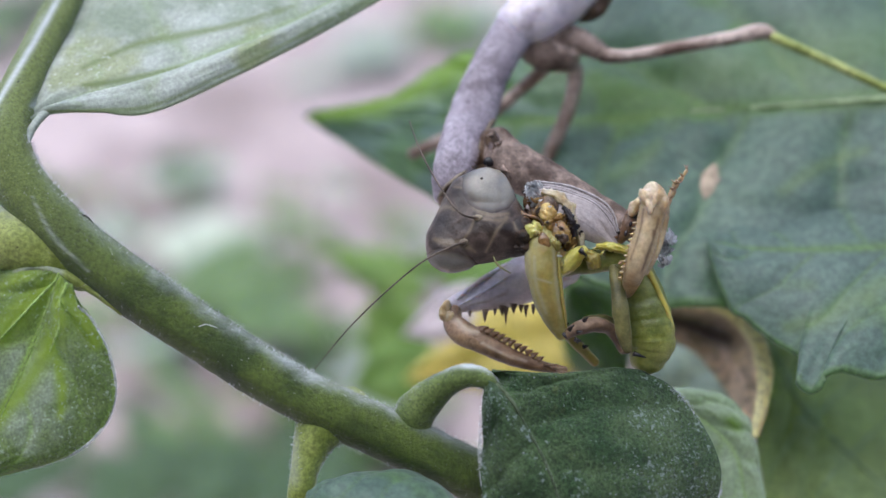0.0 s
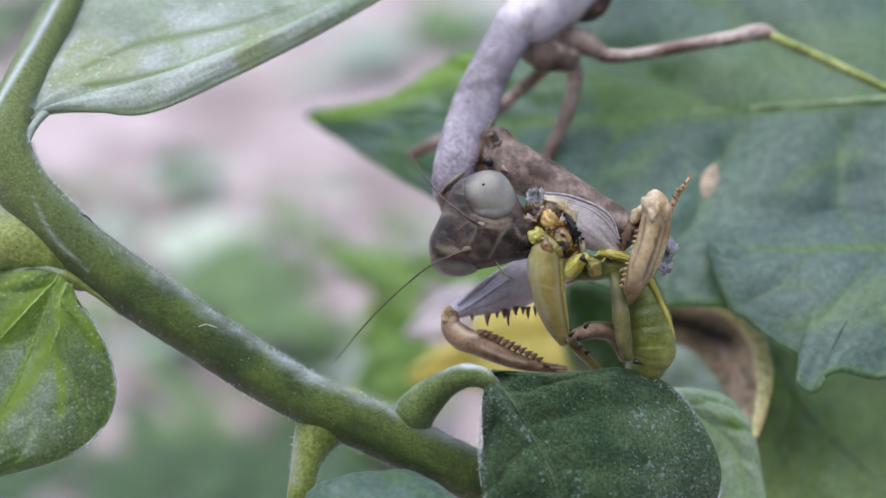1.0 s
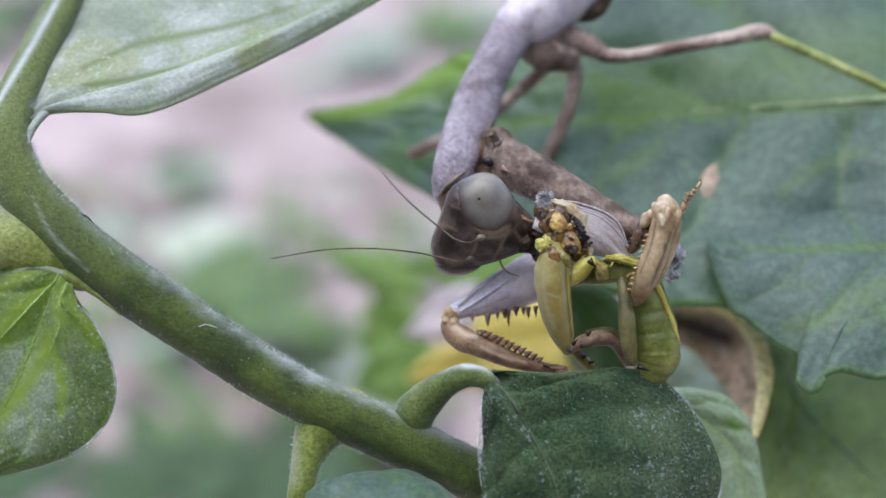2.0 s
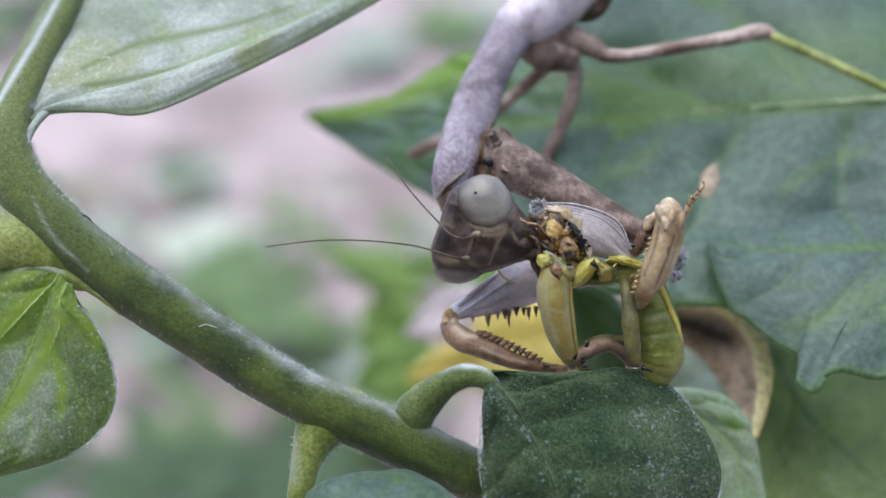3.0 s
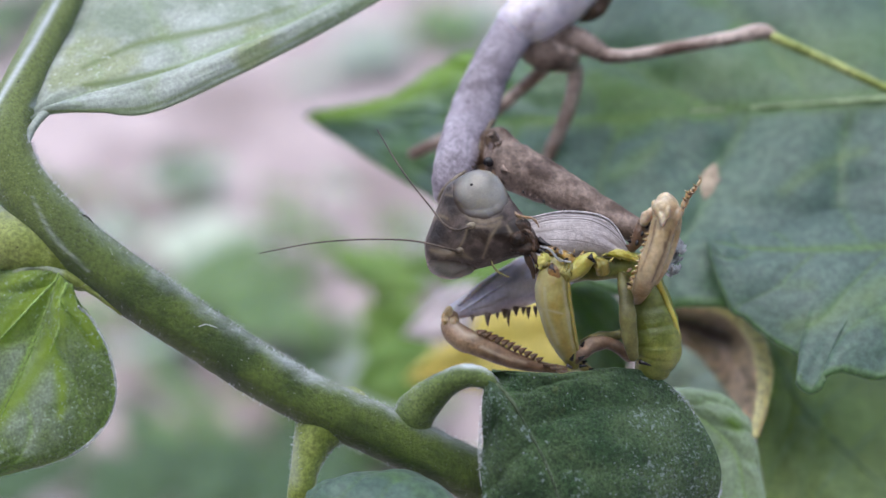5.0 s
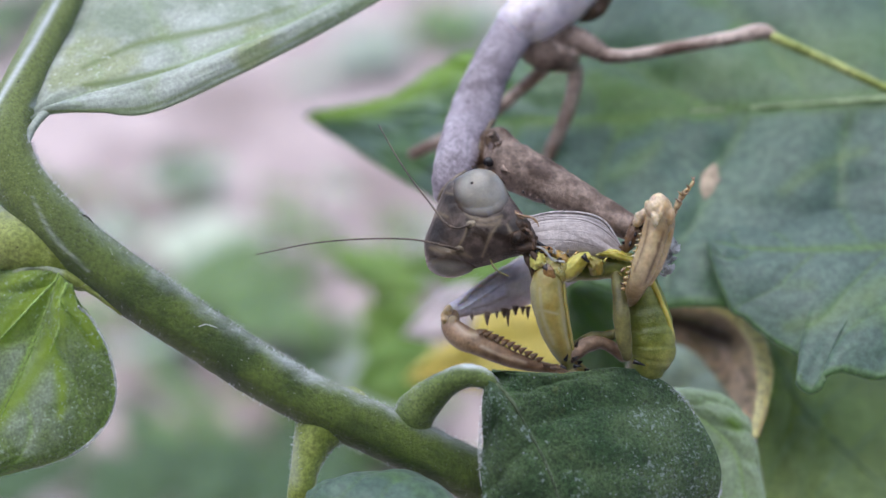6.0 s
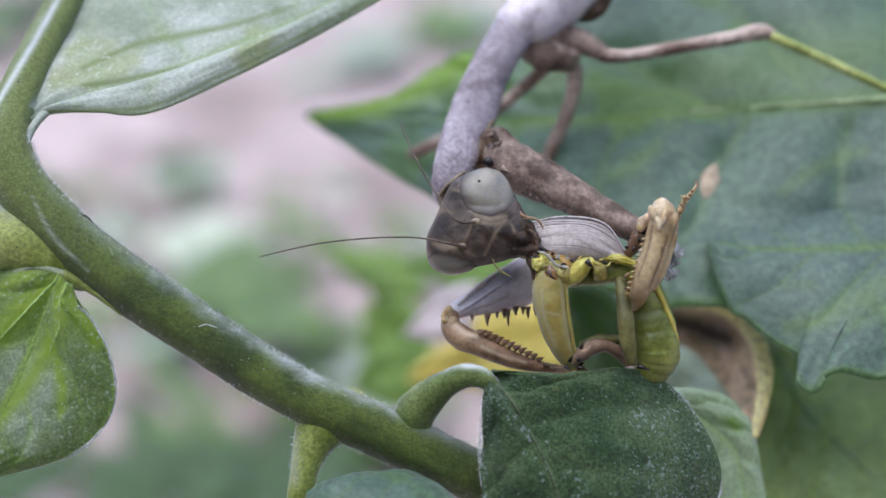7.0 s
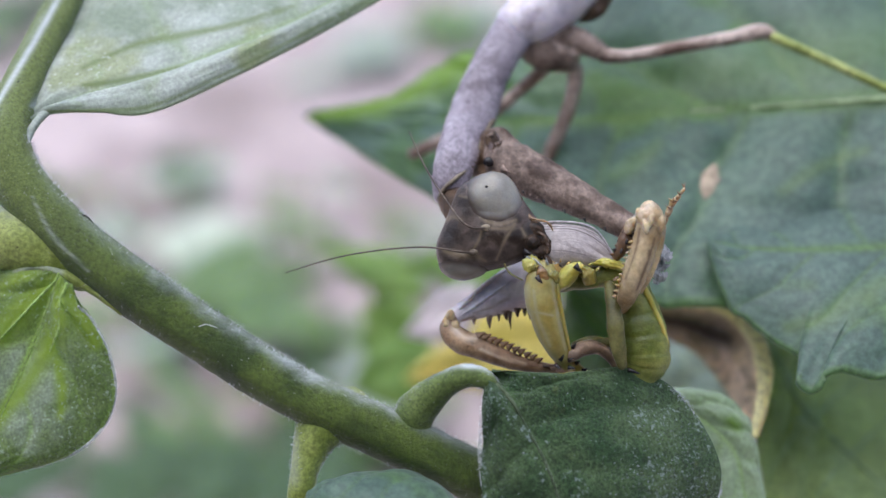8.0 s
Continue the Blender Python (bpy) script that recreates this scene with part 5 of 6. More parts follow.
def build_grip(m):
    grip = part("femur", Shape().tube([(13.32, -0.59, 252.73, 0.70), (13.26, -0.94, 251.99, 0.80), (13, -1.47, 251.09, 0.78), (12.58, -1.87, 249.76, 0.78), (12.18, -1.97, 248.35, 0.66), (12, -1.37, 247.03, 0.46), (11.97, -0.67, 246.19, 0.24)], 120, 60, rough=0.05)
                .draw([[(13.51, -1.66, 251.63, 0.06), (13.22, -2.18, 250.75, 0.09), (12.85, -2.46, 249.67, 0.10), (12.53, -2.33, 248.53, 0.07)], [(12.64, -1.67, 252.31, 0.07), (12.37, -2.25, 251.08, 0.06), (11.81, -2.7, 249.41, 0.05)], [(13.22, -2.07, 250.99, 0.15), (13.19, -2.18, 250.75, 0.12)]], 0.9, True),
                MANTIS_TAN, m, "tan spiny limb that grips the prey", pivot=(11.58, 0.33, 248.31))
    part("knee", Shape().star((13.38, -0.8, 252.52), (0, 0.42, 0.91), [((13.34, -0.77, 252.59, 0.98, 0.80, 0.80), (0, 0.42, 0.91)), ((13.31, -0.54, 253.08, 0.52, 0.56, 0.55), (0, 0.42, 0.91)), ((13.87, -1.19, 252.4, 0.60, 0.32, 0.45), (0.15, 0.42, 0.91)),
                                                              ((12.76, -1.11, 252.81, 0.62, 0.30, 0.34), (-0.4, 0.42, 0.91)), ((13.27, -1.56, 252.78, 0.45, 0.18, 0.3), (0.2, 0.42, 0.91)), ((12.93, -1.73, 252.41, 0.45, 0.18, 0.3), (-0.2, 0.42, 0.91))], 60, 44, 0.04, 0.08), KNEE, grip, "pale knobbed knee")
    part("knee_lobe", Shape().star((12.46, -0.47, 252.04), (0, 0.42, 0.91), [((12.56, -0.37, 252.26, 0.52, 0.36, 0.4), (0.6, 0.42, 0.91)), ((12.23, -0.43, 251.91, 0.52, 0.32, 0.4), (0.3, 0.42, 0.91))], 30, 22, 0.05, 0.12), KNEE, grip)
    part("tibia", Shape().tube([(14.1, -0.64, 251.93, 0.28), (13.93, -1.14, 251.32, 0.32), (13.62, -1.61, 250.32, 0.34), (13.24, -1.89, 249.24, 0.32), (12.85, -1.91, 248.25, 0.22)], 40, 16, rough=0.1)
         .draw([[(13.75, -1.58, 251.33, 0.05), (13.41, -2.08, 250.25, 0.06), (12.97, -2.55, 249.25, 0.05)]], 0.7, True), MANTIS_TAN, grip)
    part("trochanter", Shape().tube([(12.41, 0.21, 251.62, 0.34), (12.15, -0.14, 251.1, 0.44), (11.85, -0.35, 250.42, 0.42), (11.51, -0.31, 249.79, 0.30)], 30, 16, rough=0.3), SHIN_TAN, grip, "dark spiny joint")
    for k in range(11):
        f = k / 10
        a = np.array((12.26, -1.47, 251.32)) * (1 - f) + np.array((11.32, -2.33, 248.07)) * f
        part("spine", Shape().spike(a, a + np.array((-0.26, -0.05, 0.05)), 0.14), MANTIS_TAN, grip)
    for k in range(7):
        f = k / 6
        a = np.array((12.09, -0.12, 251.62)) * (1 - f) + np.array((11.23, -0.52, 250.04)) * f
        part("spine", Shape().spike(a, a + np.array((-0.22, -0.09, 0.10)), 0.12), BLACK if k % 2 else SHIN_TAN, grip)
    for q in ((12.32, -0.54, 251.43), (12.01, -0.74, 250.99), (11.71, -0.89, 250.44), (12.49, -0.63, 251.7)):
        part("spot", Shape().ball(q, (0.3, 0.42, 0.91), 0.20, 0.11, 0.12, 12, 8, 0.4), BLACK, grip)
    t = [(14, -0.84, 251.49, 0.17), (14.29, -0.25, 252.05, 0.18), (14.6, 0.2, 252.54, 0.20), (14.92, 0.49, 253.17, 0.19), (15.26, 0.64, 253.48, 0.15), (15.58, 0.83, 253.89, 0.1)]
    part("tarsus", Shape().tube(t, 80, 12, rings=6, ring_depth=0.35, rough=0.3).draw([[(14.34, -0.1, 252.14, 0.10), (14.41, -0.02, 252.3, 0.10)], [(14.69, 0.2, 252.77, 0.10), (14.76, 0.27, 252.93, 0.10)], [(15.07, 0.46, 253.33, 0.08), (15.14, 0.5, 253.43, 0.08)]], 0.8, True), MANTIS_TAN, grip, "jointed foot with claws")
    for q, w in (((14.22, -0.26, 252.02), (13.96, -0.22, 252.35)), ((14.46, -0.07, 252.43), (14.72, -0.1, 252.6)), ((14.67, 0.13, 252.87), (14.34, 0.13, 253.1)), ((14.95, 0.31, 253.25), (15.28, 0.25, 253.35)), ((14.88, 0.28, 253.18), (14.86, 0.36, 253.6)), ((15.29, 0.48, 253.62), (15.03, 0.49, 253.88))):
        part("spur", Shape().spike(q, w, 0.08), SHIN_TAN, grip)
    part("claw", Shape().spike((14.81, 0.31, 253.25), (14.51, 0.32, 253.5), 0.1), MANTIS_TAN, grip)
    part("claw", Shape().spike(t[-1][:3], np.array(t[-1][:3]) + np.array((-0.22, 0.15, 0.33)), 0.08, 0.5), SHIN_TAN, grip)
    part("claw", Shape().spike(t[-1][:3], np.array(t[-1][:3]) + np.array((0.12, 0.17, 0.36)), 0.08, -0.5), SHIN_TAN, grip)
    return grip


GRIP_OB = build_grip(MANTIS_OB)


def eye_cap(heart, ball, centre, along, ra, rb, shift):
    """The domed skin of an eye, set into the side of the head, with a soft brown rim."""
    v, c, o = np.array(ball.v), np.array(centre), np.array(heart)
    t = unit(along)
    b = unit(np.cross(t, FRONT))
    far = np.sqrt(((v - c) @ t / ra) ** 2 + ((v - c) @ b / rb) ** 2)
    far += np.array([0.07 * noise.noise(Vector(q) * 1.6) for q in ball.v])
    q = v - c - np.array(shift)
    rim = np.sqrt((q @ t / ra) ** 2 + (q @ b / rb) ** 2)
    lift = 0.05 * np.clip(1 - far ** 6, -0.6, 1)
    out = v - o
    out /= np.linalg.norm(out, axis=1, keepdims=True)
    v = v + out * lift[:, None]
    keep = np.nonzero(far < 1.06)[0]
    index = {int(k): i for i, k in enumerate(keep)}
    cap = Shape().add(v[keep], [tuple(index[i] for i in f) for f in ball.f if all(i in index for i in f)])
    cap.crest = {i: float(np.clip((max(far[k] - 0.25, rim[k]) - 0.55) / 0.5, 0, 1)) ** 1.4 for i, k in enumerate(keep)}
    return cap


def build_head(m):
    neck = (0.95, 3.74, 250.9)
    heart, axis = (2.05, 1.04, 251.03), (1, 0, 0)
    lobes = [((2.58, 1.97, 252.78, 1.70, 1.58, 1.50), (0.5, 0.36, 0.78)), ((0.49, 0.43, 249.48, 1.50, 1.32, 1.42), (1, -0.08, -0.18)),
             ((0.81, 1.34, 251.2, 2.55, 1.15, 1.35), (0.38, 0.39, 0.83)), ((1.59, 2.06, 252.74, 1.28, 1.28, 1.30), (0.5, 0.36, 0.78)), ((0.11, 0.88, 250.21, 1.12, 1.12, 1.25), (0.38, 0.39, 0.83)),
             ((2.74, 0.65, 250.89, 1.85, 1.52, 1.45), (1, -0.05, -0.10)), ((4.5, 0.56, 250.7, 1.20, 1.26, 1.15), (1, -0.15, -0.32)), ((3.7, 1.1, 251.62, 1.05, 0.95, 1.1), (0.8, -0.25, -0.55)),
             ((5.19, 0.2, 250.4, 0.78, 0.88, 0.80), (1, -0.15, -0.32))]
    # dark patches of the face: place and radius
    spots = [((0.95, 1.38, 252.95, 0.50), 0.9), ((0.98, 1.18, 252.5, 0.44), 0.8), ((-0.11, 0.55, 251.17, 0.66), 0.85), ((0.39, 0.43, 250.91, 0.42), 0.6), ((1.12, 0.49, 251.04, 0.36), 0.6), ((1.82, 0.35, 250.72, 0.34), 0.6),
             ((2.18, 0.02, 250.02, 0.40), 0.6), ((2.95, 0.58, 251.23, 0.30), 0.5), ((3.72, 0.45, 250.94, 0.62), 0.95), ((3.37, 0.02, 250.02, 0.60), 0.6), ((4.6, 0.09, 250.18, 0.85), 0.95), ((4.91, 0.58, 251.23, 0.60), 0.85), ((5.4, 0.24, 250.5, 0.70), 0.95),
             ((4.25, -0.16, 249.64, 0.60), 0.8), ((-0.32, -0.1, 249.77, 0.30), 0.5), ((4.03, 0.88, 251.87, 0.30), 0.7)]
    # pale lines of the face: rows with half width
    lines = [[(1.16, 1.77, 253.77, 0.10), (1.47, 1.43, 253.04, 0.13), (1.72, 1.06, 252.25, 0.14), (2.25, 0.85, 251.8, 0.16), (3.02, 0.79, 251.68, 0.14), (3.89, 0.86, 251.83, 0.10)], [(0.56, 1.56, 253.33, 0.07), (1.23, 1.47, 253.14, 0.08), (1.51, 1.18, 252.5, 0.08)],
             [(1.89, 0.73, 251.55, 0.14), (2.74, 0.67, 251.42, 0.10), (3.58, 0.67, 251.42, 0.20), (3.79, 0.78, 251.64, 0.12)], [(3.79, 0.73, 251.55, 0.09), (3.23, 0.43, 250.91, 0.11), (2.88, 0.14, 250.28, 0.10), (2.56, -0.16, 249.64, 0.08)],
             [(4.21, 0.64, 251.36, 0.07), (4.49, 0.38, 250.79, 0.10), (4.84, 0.08, 250.15, 0.08)], [(-0.56, 0.14, 250.28, 0.14), (0.21, 0.05, 250.09, 0.24), (1.09, 0.02, 250.02, 0.22), (1.89, -0.16, 249.64, 0.10)], [(1.19, 0.17, 250.34, 0.08), (1.58, 0.43, 250.91, 0.09), (1.75, 0.64, 251.36, 0.08)],
             [(-0.49, 0.91, 251.93, 0.10), (0.04, 1.03, 252.18, 0.14), (0.56, 0.94, 251.99, 0.12)]]
    shell = Shape().star(heart, axis, lobes, 220, 160, 0.16, 0.05).taut(heart)
    head = part("head", Shape().add(shell.v, shell.f).mark(spots, True).draw(lines, 0.5, True), HEAD, m, "mottled brown triangular head", pivot=neck)
    upper_eye = eye_cap(heart, shell, (2.81, 1.62, 253.46), (0.5, 0.36, 0.78), 1.80, 1.78, (0.1, 0.06, 0.12))
    part("eye", upper_eye, EYE, head, "pale grey bulging eye")
    part("eye", eye_cap(heart, shell, (0.46, -0.57, 248.75), (1, -0.08, -0.18), 2.1, 1.02, (0, -0.05, -0.1)), EYE, head, "pale grey bulging eye")
    away = np.array((0, 0.91, -0.42))
    front = [np.array(q) for q in upper_eye.v if (np.array(q) - np.array(heart)) @ FRONT > 0.3]
    dot = np.array((2.25, 1.77, 253.77))
    spot = min(front, key=lambda q: np.linalg.norm((q - dot) - away * ((q - dot) @ away)))
    part("pupil_spot", Shape().ball(spot, (1, 0, 0), 0.10, 0.09, 0.06, 12, 8), BLACK, head, "black dot on the eye")
    # jaws, feelers of the mouth and ridges of the face
    part("cheek_ridge", Shape().tube([(4.08, 1.27, 252.46, 0.08), (4.48, 0.84, 252.26, 0.13), (4.96, 0.47, 251.93, 0.14), (5.33, 0.13, 251.43, 0.12), (5.54, -0.14, 250.87, 0.06)], 40, 14, rough=0.5), SHIN_TAN, head, "tan ridge beside the jaw")
    part("jaw", Shape().star((5.17, -0.11, 250.7), (1, 0, 0), [((5.1, 0.19, 251.33, 0.60, 0.42, 0.5), (0.8, -0.25, -0.55)), ((5.59, -0.11, 250.7, 0.66, 0.36, 0.45), (0.3, -0.42, -0.91)), ((5.02, -0.43, 250.23, 0.95, 0.48, 0.55), (1, -0.05, -0.1)), ((4.9, -0.44, 250.93, 0.6, 0.5, 0.5), (1, -0.1, -0.2))], 80, 56, 0.08, 0.28), MOUTH, head, "dark chewing jaws")
    part("palp", Shape().tube([(4.81, 0.45, 252.13, 0.07), (5.29, 0.19, 252.05, 0.09), (5.77, 0.04, 251.97, 0.08), (6.04, -0.07, 251.71, 0.07), (6.15, -0.19, 251.46, 0.04)], 24, 8, rings=4, ring_depth=0.3), SHIN_TAN, head)
    part("palp", Shape().tube([(5.27, -0.33, 251.41, 0.10), (5.58, -0.51, 251.26, 0.12), (5.75, -0.71, 250.82, 0.10), (5.72, -0.86, 250.28, 0.07)], 20, 8, rings=3, ring_depth=0.3), MANTIS_BROWN, head)
    part("palp", Shape().tube([(5.17, -0.49, 249.87, 0.16), (5.37, -0.79, 249.48, 0.20), (5.54, -0.99, 249.03, 0.18), (5.59, -1.14, 248.48, 0.10)], 20, 10, rough=0.4), MANTIS_BROWN, head)
    part("palp", Shape().tube([(5.56, -0.73, 250.07, 0.14), (5.8, -1, 249.73, 0.18), (5.88, -1.11, 249.25, 0.14), (5.78, -1.2, 248.82, 0.07)], 20, 10, rough=0.4), MOUTH, head)
    part("palp", Shape().tube([(3.04, -0.58, 249.68, 0.05), (3.2, -1.15, 249.42, 0.06), (3.53, -1.47, 249.19, 0.06), (4.08, -1.69, 248.95, 0.04)], 16, 8), DULL_GREEN, head)
    part("antenna_socket", Shape().ball((2.01, -0.24, 251.94), (1, 0.08, 0.18), 0.30, 0.22, 0.22, 18, 12, 0.3), CREST, head)
    part("antenna_socket", Shape().ball((1.18, -0.69, 250.51), (1, 0.08, 0.18), 0.28, 0.22, 0.22, 18, 12, 0.3), CREST, head)
    a1 = part("antenna", Shape().tube([(1.97, -0.38, 252, 0.09), (1.17, -0.75, 252.16, 0.075), (0.45, -0.38, 252.49, 0.065), (-0.31, 1.17, 252.96, 0.06), (-1.21, 2.85, 253.72, 0.055), (-2.02, 4.57, 254.58, 0.05), (-2.78, 6.41, 255.68, 0.035)], 160, 8, rings=60, ring_depth=0.25), FEELER, head, "thin thread-like feeler", pivot=(1.97, -0.38, 252))
    a2 = part("antenna", Shape().tube([(1.14, -0.92, 250.61, 0.09), (0.21, -1.21, 250.94, 0.075), (-0.93, -0.93, 251.07, 0.06), (-2.4, -0.43, 250.96, 0.055), (-5.05, 0.24, 250.5, 0.05), (-7.92, 0.62, 249.9, 0.045), (-11.15, 0.66, 249.02, 0.03)], 160, 8, rings=60, ring_depth=0.25), FEELER, head, "thin thread-like feeler", pivot=(1.14, -0.92, 250.61))
    return head, a1, a2


HEAD_OB, FEELER_A, FEELER_B = build_head(MANTIS_OB)


# ---------- the prey
def crumple(centre, size, seed):
    """A wad of thin folded membrane."""
    rnd, s = random.Random(seed), Shape()
    c = np.array(centre)
    up, right = np.array((0.3, 0.42, 0.91)), np.array((1, -0.13, -0.27))
    for k in range(16):
        o = c + up * rnd.uniform(-0.9, 0.8) * size * 0.75 + right * rnd.uniform(-0.4, 0.4) * size * 0.6 + FRONT * rnd.uniform(-0.4, 0.5)
        a = unit([rnd.uniform(-1, 1) for _ in range(3)])
        b = unit(np.cross(a, [rnd.uniform(-1, 1) for _ in range(3)]))
        l, w = size * rnd.uniform(0.22, 0.42), size * rnd.uniform(0.12, 0.26)
        s.blade([o - a * l, o, o + a * l], [o - a * l - b * w * 0.3, o - b * w, o + a * l - b * w * 0.3], [o - a * l + b * w * 0.3, o + b * w, o + a * l + b * w * 0.3],
                nu=12, nv=6, bulge=0.12, quilt=0.1, veins=2, thick=0.03, wave=0.5, seed=k)
    s.vein = [0.0] * len(s.v)
    return s


def scraps(parent, a, b, count, spread, seed, looks, size=0.2):
    """Small torn bits and splinters along a line."""
    rnd = random.Random(seed)
    a, b = np.array(a), np.array(b)
    for k in range(count):
        o = a + (b - a) * rnd.random() + np.array([rnd.uniform(-1, 1) for _ in range(3)]) * spread
        r = size * rnd.uniform(0.4, 1.1)
        d = unit([rnd.uniform(-1, 1) for _ in range(3)])
        if rnd.random() < 0.6:
            bit = Shape().spike(o, o + d * r * rnd.uniform(2, 4), r * 0.55, rnd.uniform(-0.8, 0.8), 5)
        else:
            bit = Shape().ball(o, d, r * rnd.uniform(0.8, 1.8), r * 0.7, r * 0.4, 14, 10, 1.2)
        part("scrap", bit, rnd.choice(looks), parent)


def ribbon(rows, ragged=0.12, bulge=0.25, seed=1, thick=0.12):
    """A torn strip of skin through rows x, y, z, half width."""
    q = spline(rows, 9)
    t = np.gradient(q[:, :3], axis=0)
    side = np.array([unit(np.cross(v, FRONT)) for v in t])
    w = q[:, 3:4]
    return Shape().blade(q[:, :3], q[:, :3] - side * w, q[:, :3] + side * w, nu=36, nv=12, bulge=0.0, curl=-bulge * 1.4, wave=0.10, quilt=0.03, veins=3, thick=thick, ragged=ragged, seed=seed)


def build_prey():
    p = thing("half_eaten_grasshopper", (11.58, 0.32, 248.3), "half-eaten yellow-green grasshopper held by a mantis", "insect")
    part("thorax", Shape().tube([(6.27, 0.41, 248, 0.53), (7.34, 0.38, 248, 0.68), (8.76, 0.41, 248, 0.75), (10.34, 0.32, 248.3, 0.78), (11.65, 0.35, 248.4, 0.82), (13, 0.29, 248.3, 0.71)], 50, 20, rough=0.16), GREENISH, p, "torn yellow-green breast")
    part("flap", ribbon([(7.36, -1.11, 247.9, 0.32), (7.94, -1.32, 248.6, 0.52), (8.61, -1.21, 249.3, 0.56), (9.34, -0.73, 249.6, 0.35)], 0.06, 0.3, 2), STRAP, p, "bright yellow strip of skin")
    part("flap", ribbon([(9.14, -0.76, 249.5, 0.24), (9.6, -1.15, 249.2, 0.45), (9.85, -1.2, 248.4, 0.42)], 0.08, 0.3, 3), YELLOW, p)
    part("flap", ribbon([(9.87, -0.4, 249.6, 0.21), (10.83, -0.82, 249.7, 0.31), (11.93, -0.85, 249.4, 0.24)], 0.05, 0.2, 4), STRAP, p)
    part("flap", ribbon([(7.02, -1.17, 248.4, 0.28), (7.51, -1.3, 248.9, 0.45), (7.95, -1, 249, 0.31)], 0.2, 0.2, 5), YELLOW, p)
    part("morsel", Shape().star((7.09, -0.25, 249.5), (1, 0, 0), [((6.95, -0.24, 249.5, 0.77, 0.39, 0.49), (1, -0.08, -0.18)), ((7.58, -0.37, 249.2, 0.63, 0.42, 0.42), (1, -0.25, -0.54))], 24, 16, 0.04, 0.3), ORANGE, p, "torn orange flesh")
    part("morsel", Shape().tube([(8.02, -0.25, 249, 0.28), (8.65, -0.22, 249.1, 0.35), (9.36, -0.19, 249.1, 0.28)], 14, 12, rough=0.6), FLESH, p)
    for a, b, r in (((5.71, -0.41, 250.5), (6.63, -0.8, 250.2), 0.22), ((5.61, -0.59, 249.9), (6.54, -0.88, 249.8), 0.26), ((8.8, -1.21, 249.8), (9.27, -1.48, 249.4), 0.22), ((6.43, -1.63, 249.3), (6.9, -1.98, 248.8), 0.2)):
        part("shard", Shape().spike(a, b, r, 0.3), BLACK, p)
    part("tendon", Shape().tube([(5.84, -0.8, 250.2, 0.06), (6.38, -1.04, 250.1, 0.07), (6.97, -1.24, 249.5, 0.08), (7.69, -1.12, 249.3, 0.06)], 18, 8, rough=0.3), FILM, p, "pale shiny tendon")
    # three dark bands, then a wide stroke that paints the shin's shadow
    part("abdomen", Shape().tube([(12.51, 0.53, 247.6, 1.07), (12.76, 0.09, 246.6, 1.32), (13.08, -0.51, 245.3, 1.54), (13.3, -1.12, 244.1, 1.64), (13.33, -1.57, 243.1, 1.57), (13.15, -1.92, 242.3, 1.14)], 90, 28, rings=6, ring_depth=0.028, rough=0.04)
         .draw([[(11.57, -2.64, 246.68, 0.10), (12.86, -3.7, 246.77, 0.12), (14.27, -2.73, 246.49, 0.10)], [(11.64, -3.08, 245.73, 0.09), (12.93, -4.16, 245.78, 0.10), (14.55, -3.2, 245.48, 0.08)], [(11.78, -3.52, 244.79, 0.08), (13, -4.6, 244.85, 0.09), (14.62, -3.61, 244.6, 0.06)], [(11.71, -2.42, 247.15, 0.35), (11.85, -3.08, 245.73, 0.35), (11.99, -3.67, 244.48, 0.3)]], 0.55, True), GREENISH, p, "segmented olive-green abdomen")
    part("side_stripe", Shape().tube([(13.19, -0.55, 247.9, 0.18), (13.75, -1.04, 246.8, 0.18), (14.33, -1.55, 245.5, 0.18), (14.67, -1.73, 244.4, 0.14)], 24, 8, rough=0.2), STRAP, p, "yellow side seam")
    part("mark", Shape().spike((12.05, -3.2, 243.5), (12.9, -3.27, 243.2), 0.17, 0, 8), BLACK, p)
    part("shin", Shape().tube([(11.07, -0.44, 248.1, 0.35, 0.28), (11.16, -1.5, 247.3, 0.45, 0.31), (11.25, -2.44, 246.2, 0.52, 0.35), (11.42, -3.03, 244.9, 0.49, 0.35), (11.68, -3.24, 243.8, 0.31, 0.28)], 40, 18, rough=0.14), DULL_GREEN, p, "grey-green shin along the belly")
    scraps(p, (5.79, -0.62, 249.9), (9.26, -0.97, 249.3), 20, 0.28, 3, (FLESH, BLACK, ORANGE, STRAP, FILM, FLESH))
    scraps(p, (9.62, -0.76, 249.5), (12.06, -0.88, 249.3), 10, 0.25, 4, (WING_EDGE, FLESH, STRAP, DULL_GREEN), 0.15)
    scraps(p, (11.31, -0.94, 248.9), (11.59, -1.6, 247.5), 8, 0.2, 5, (SHIN_TAN, FLESH, DULL_GREEN), 0.15)
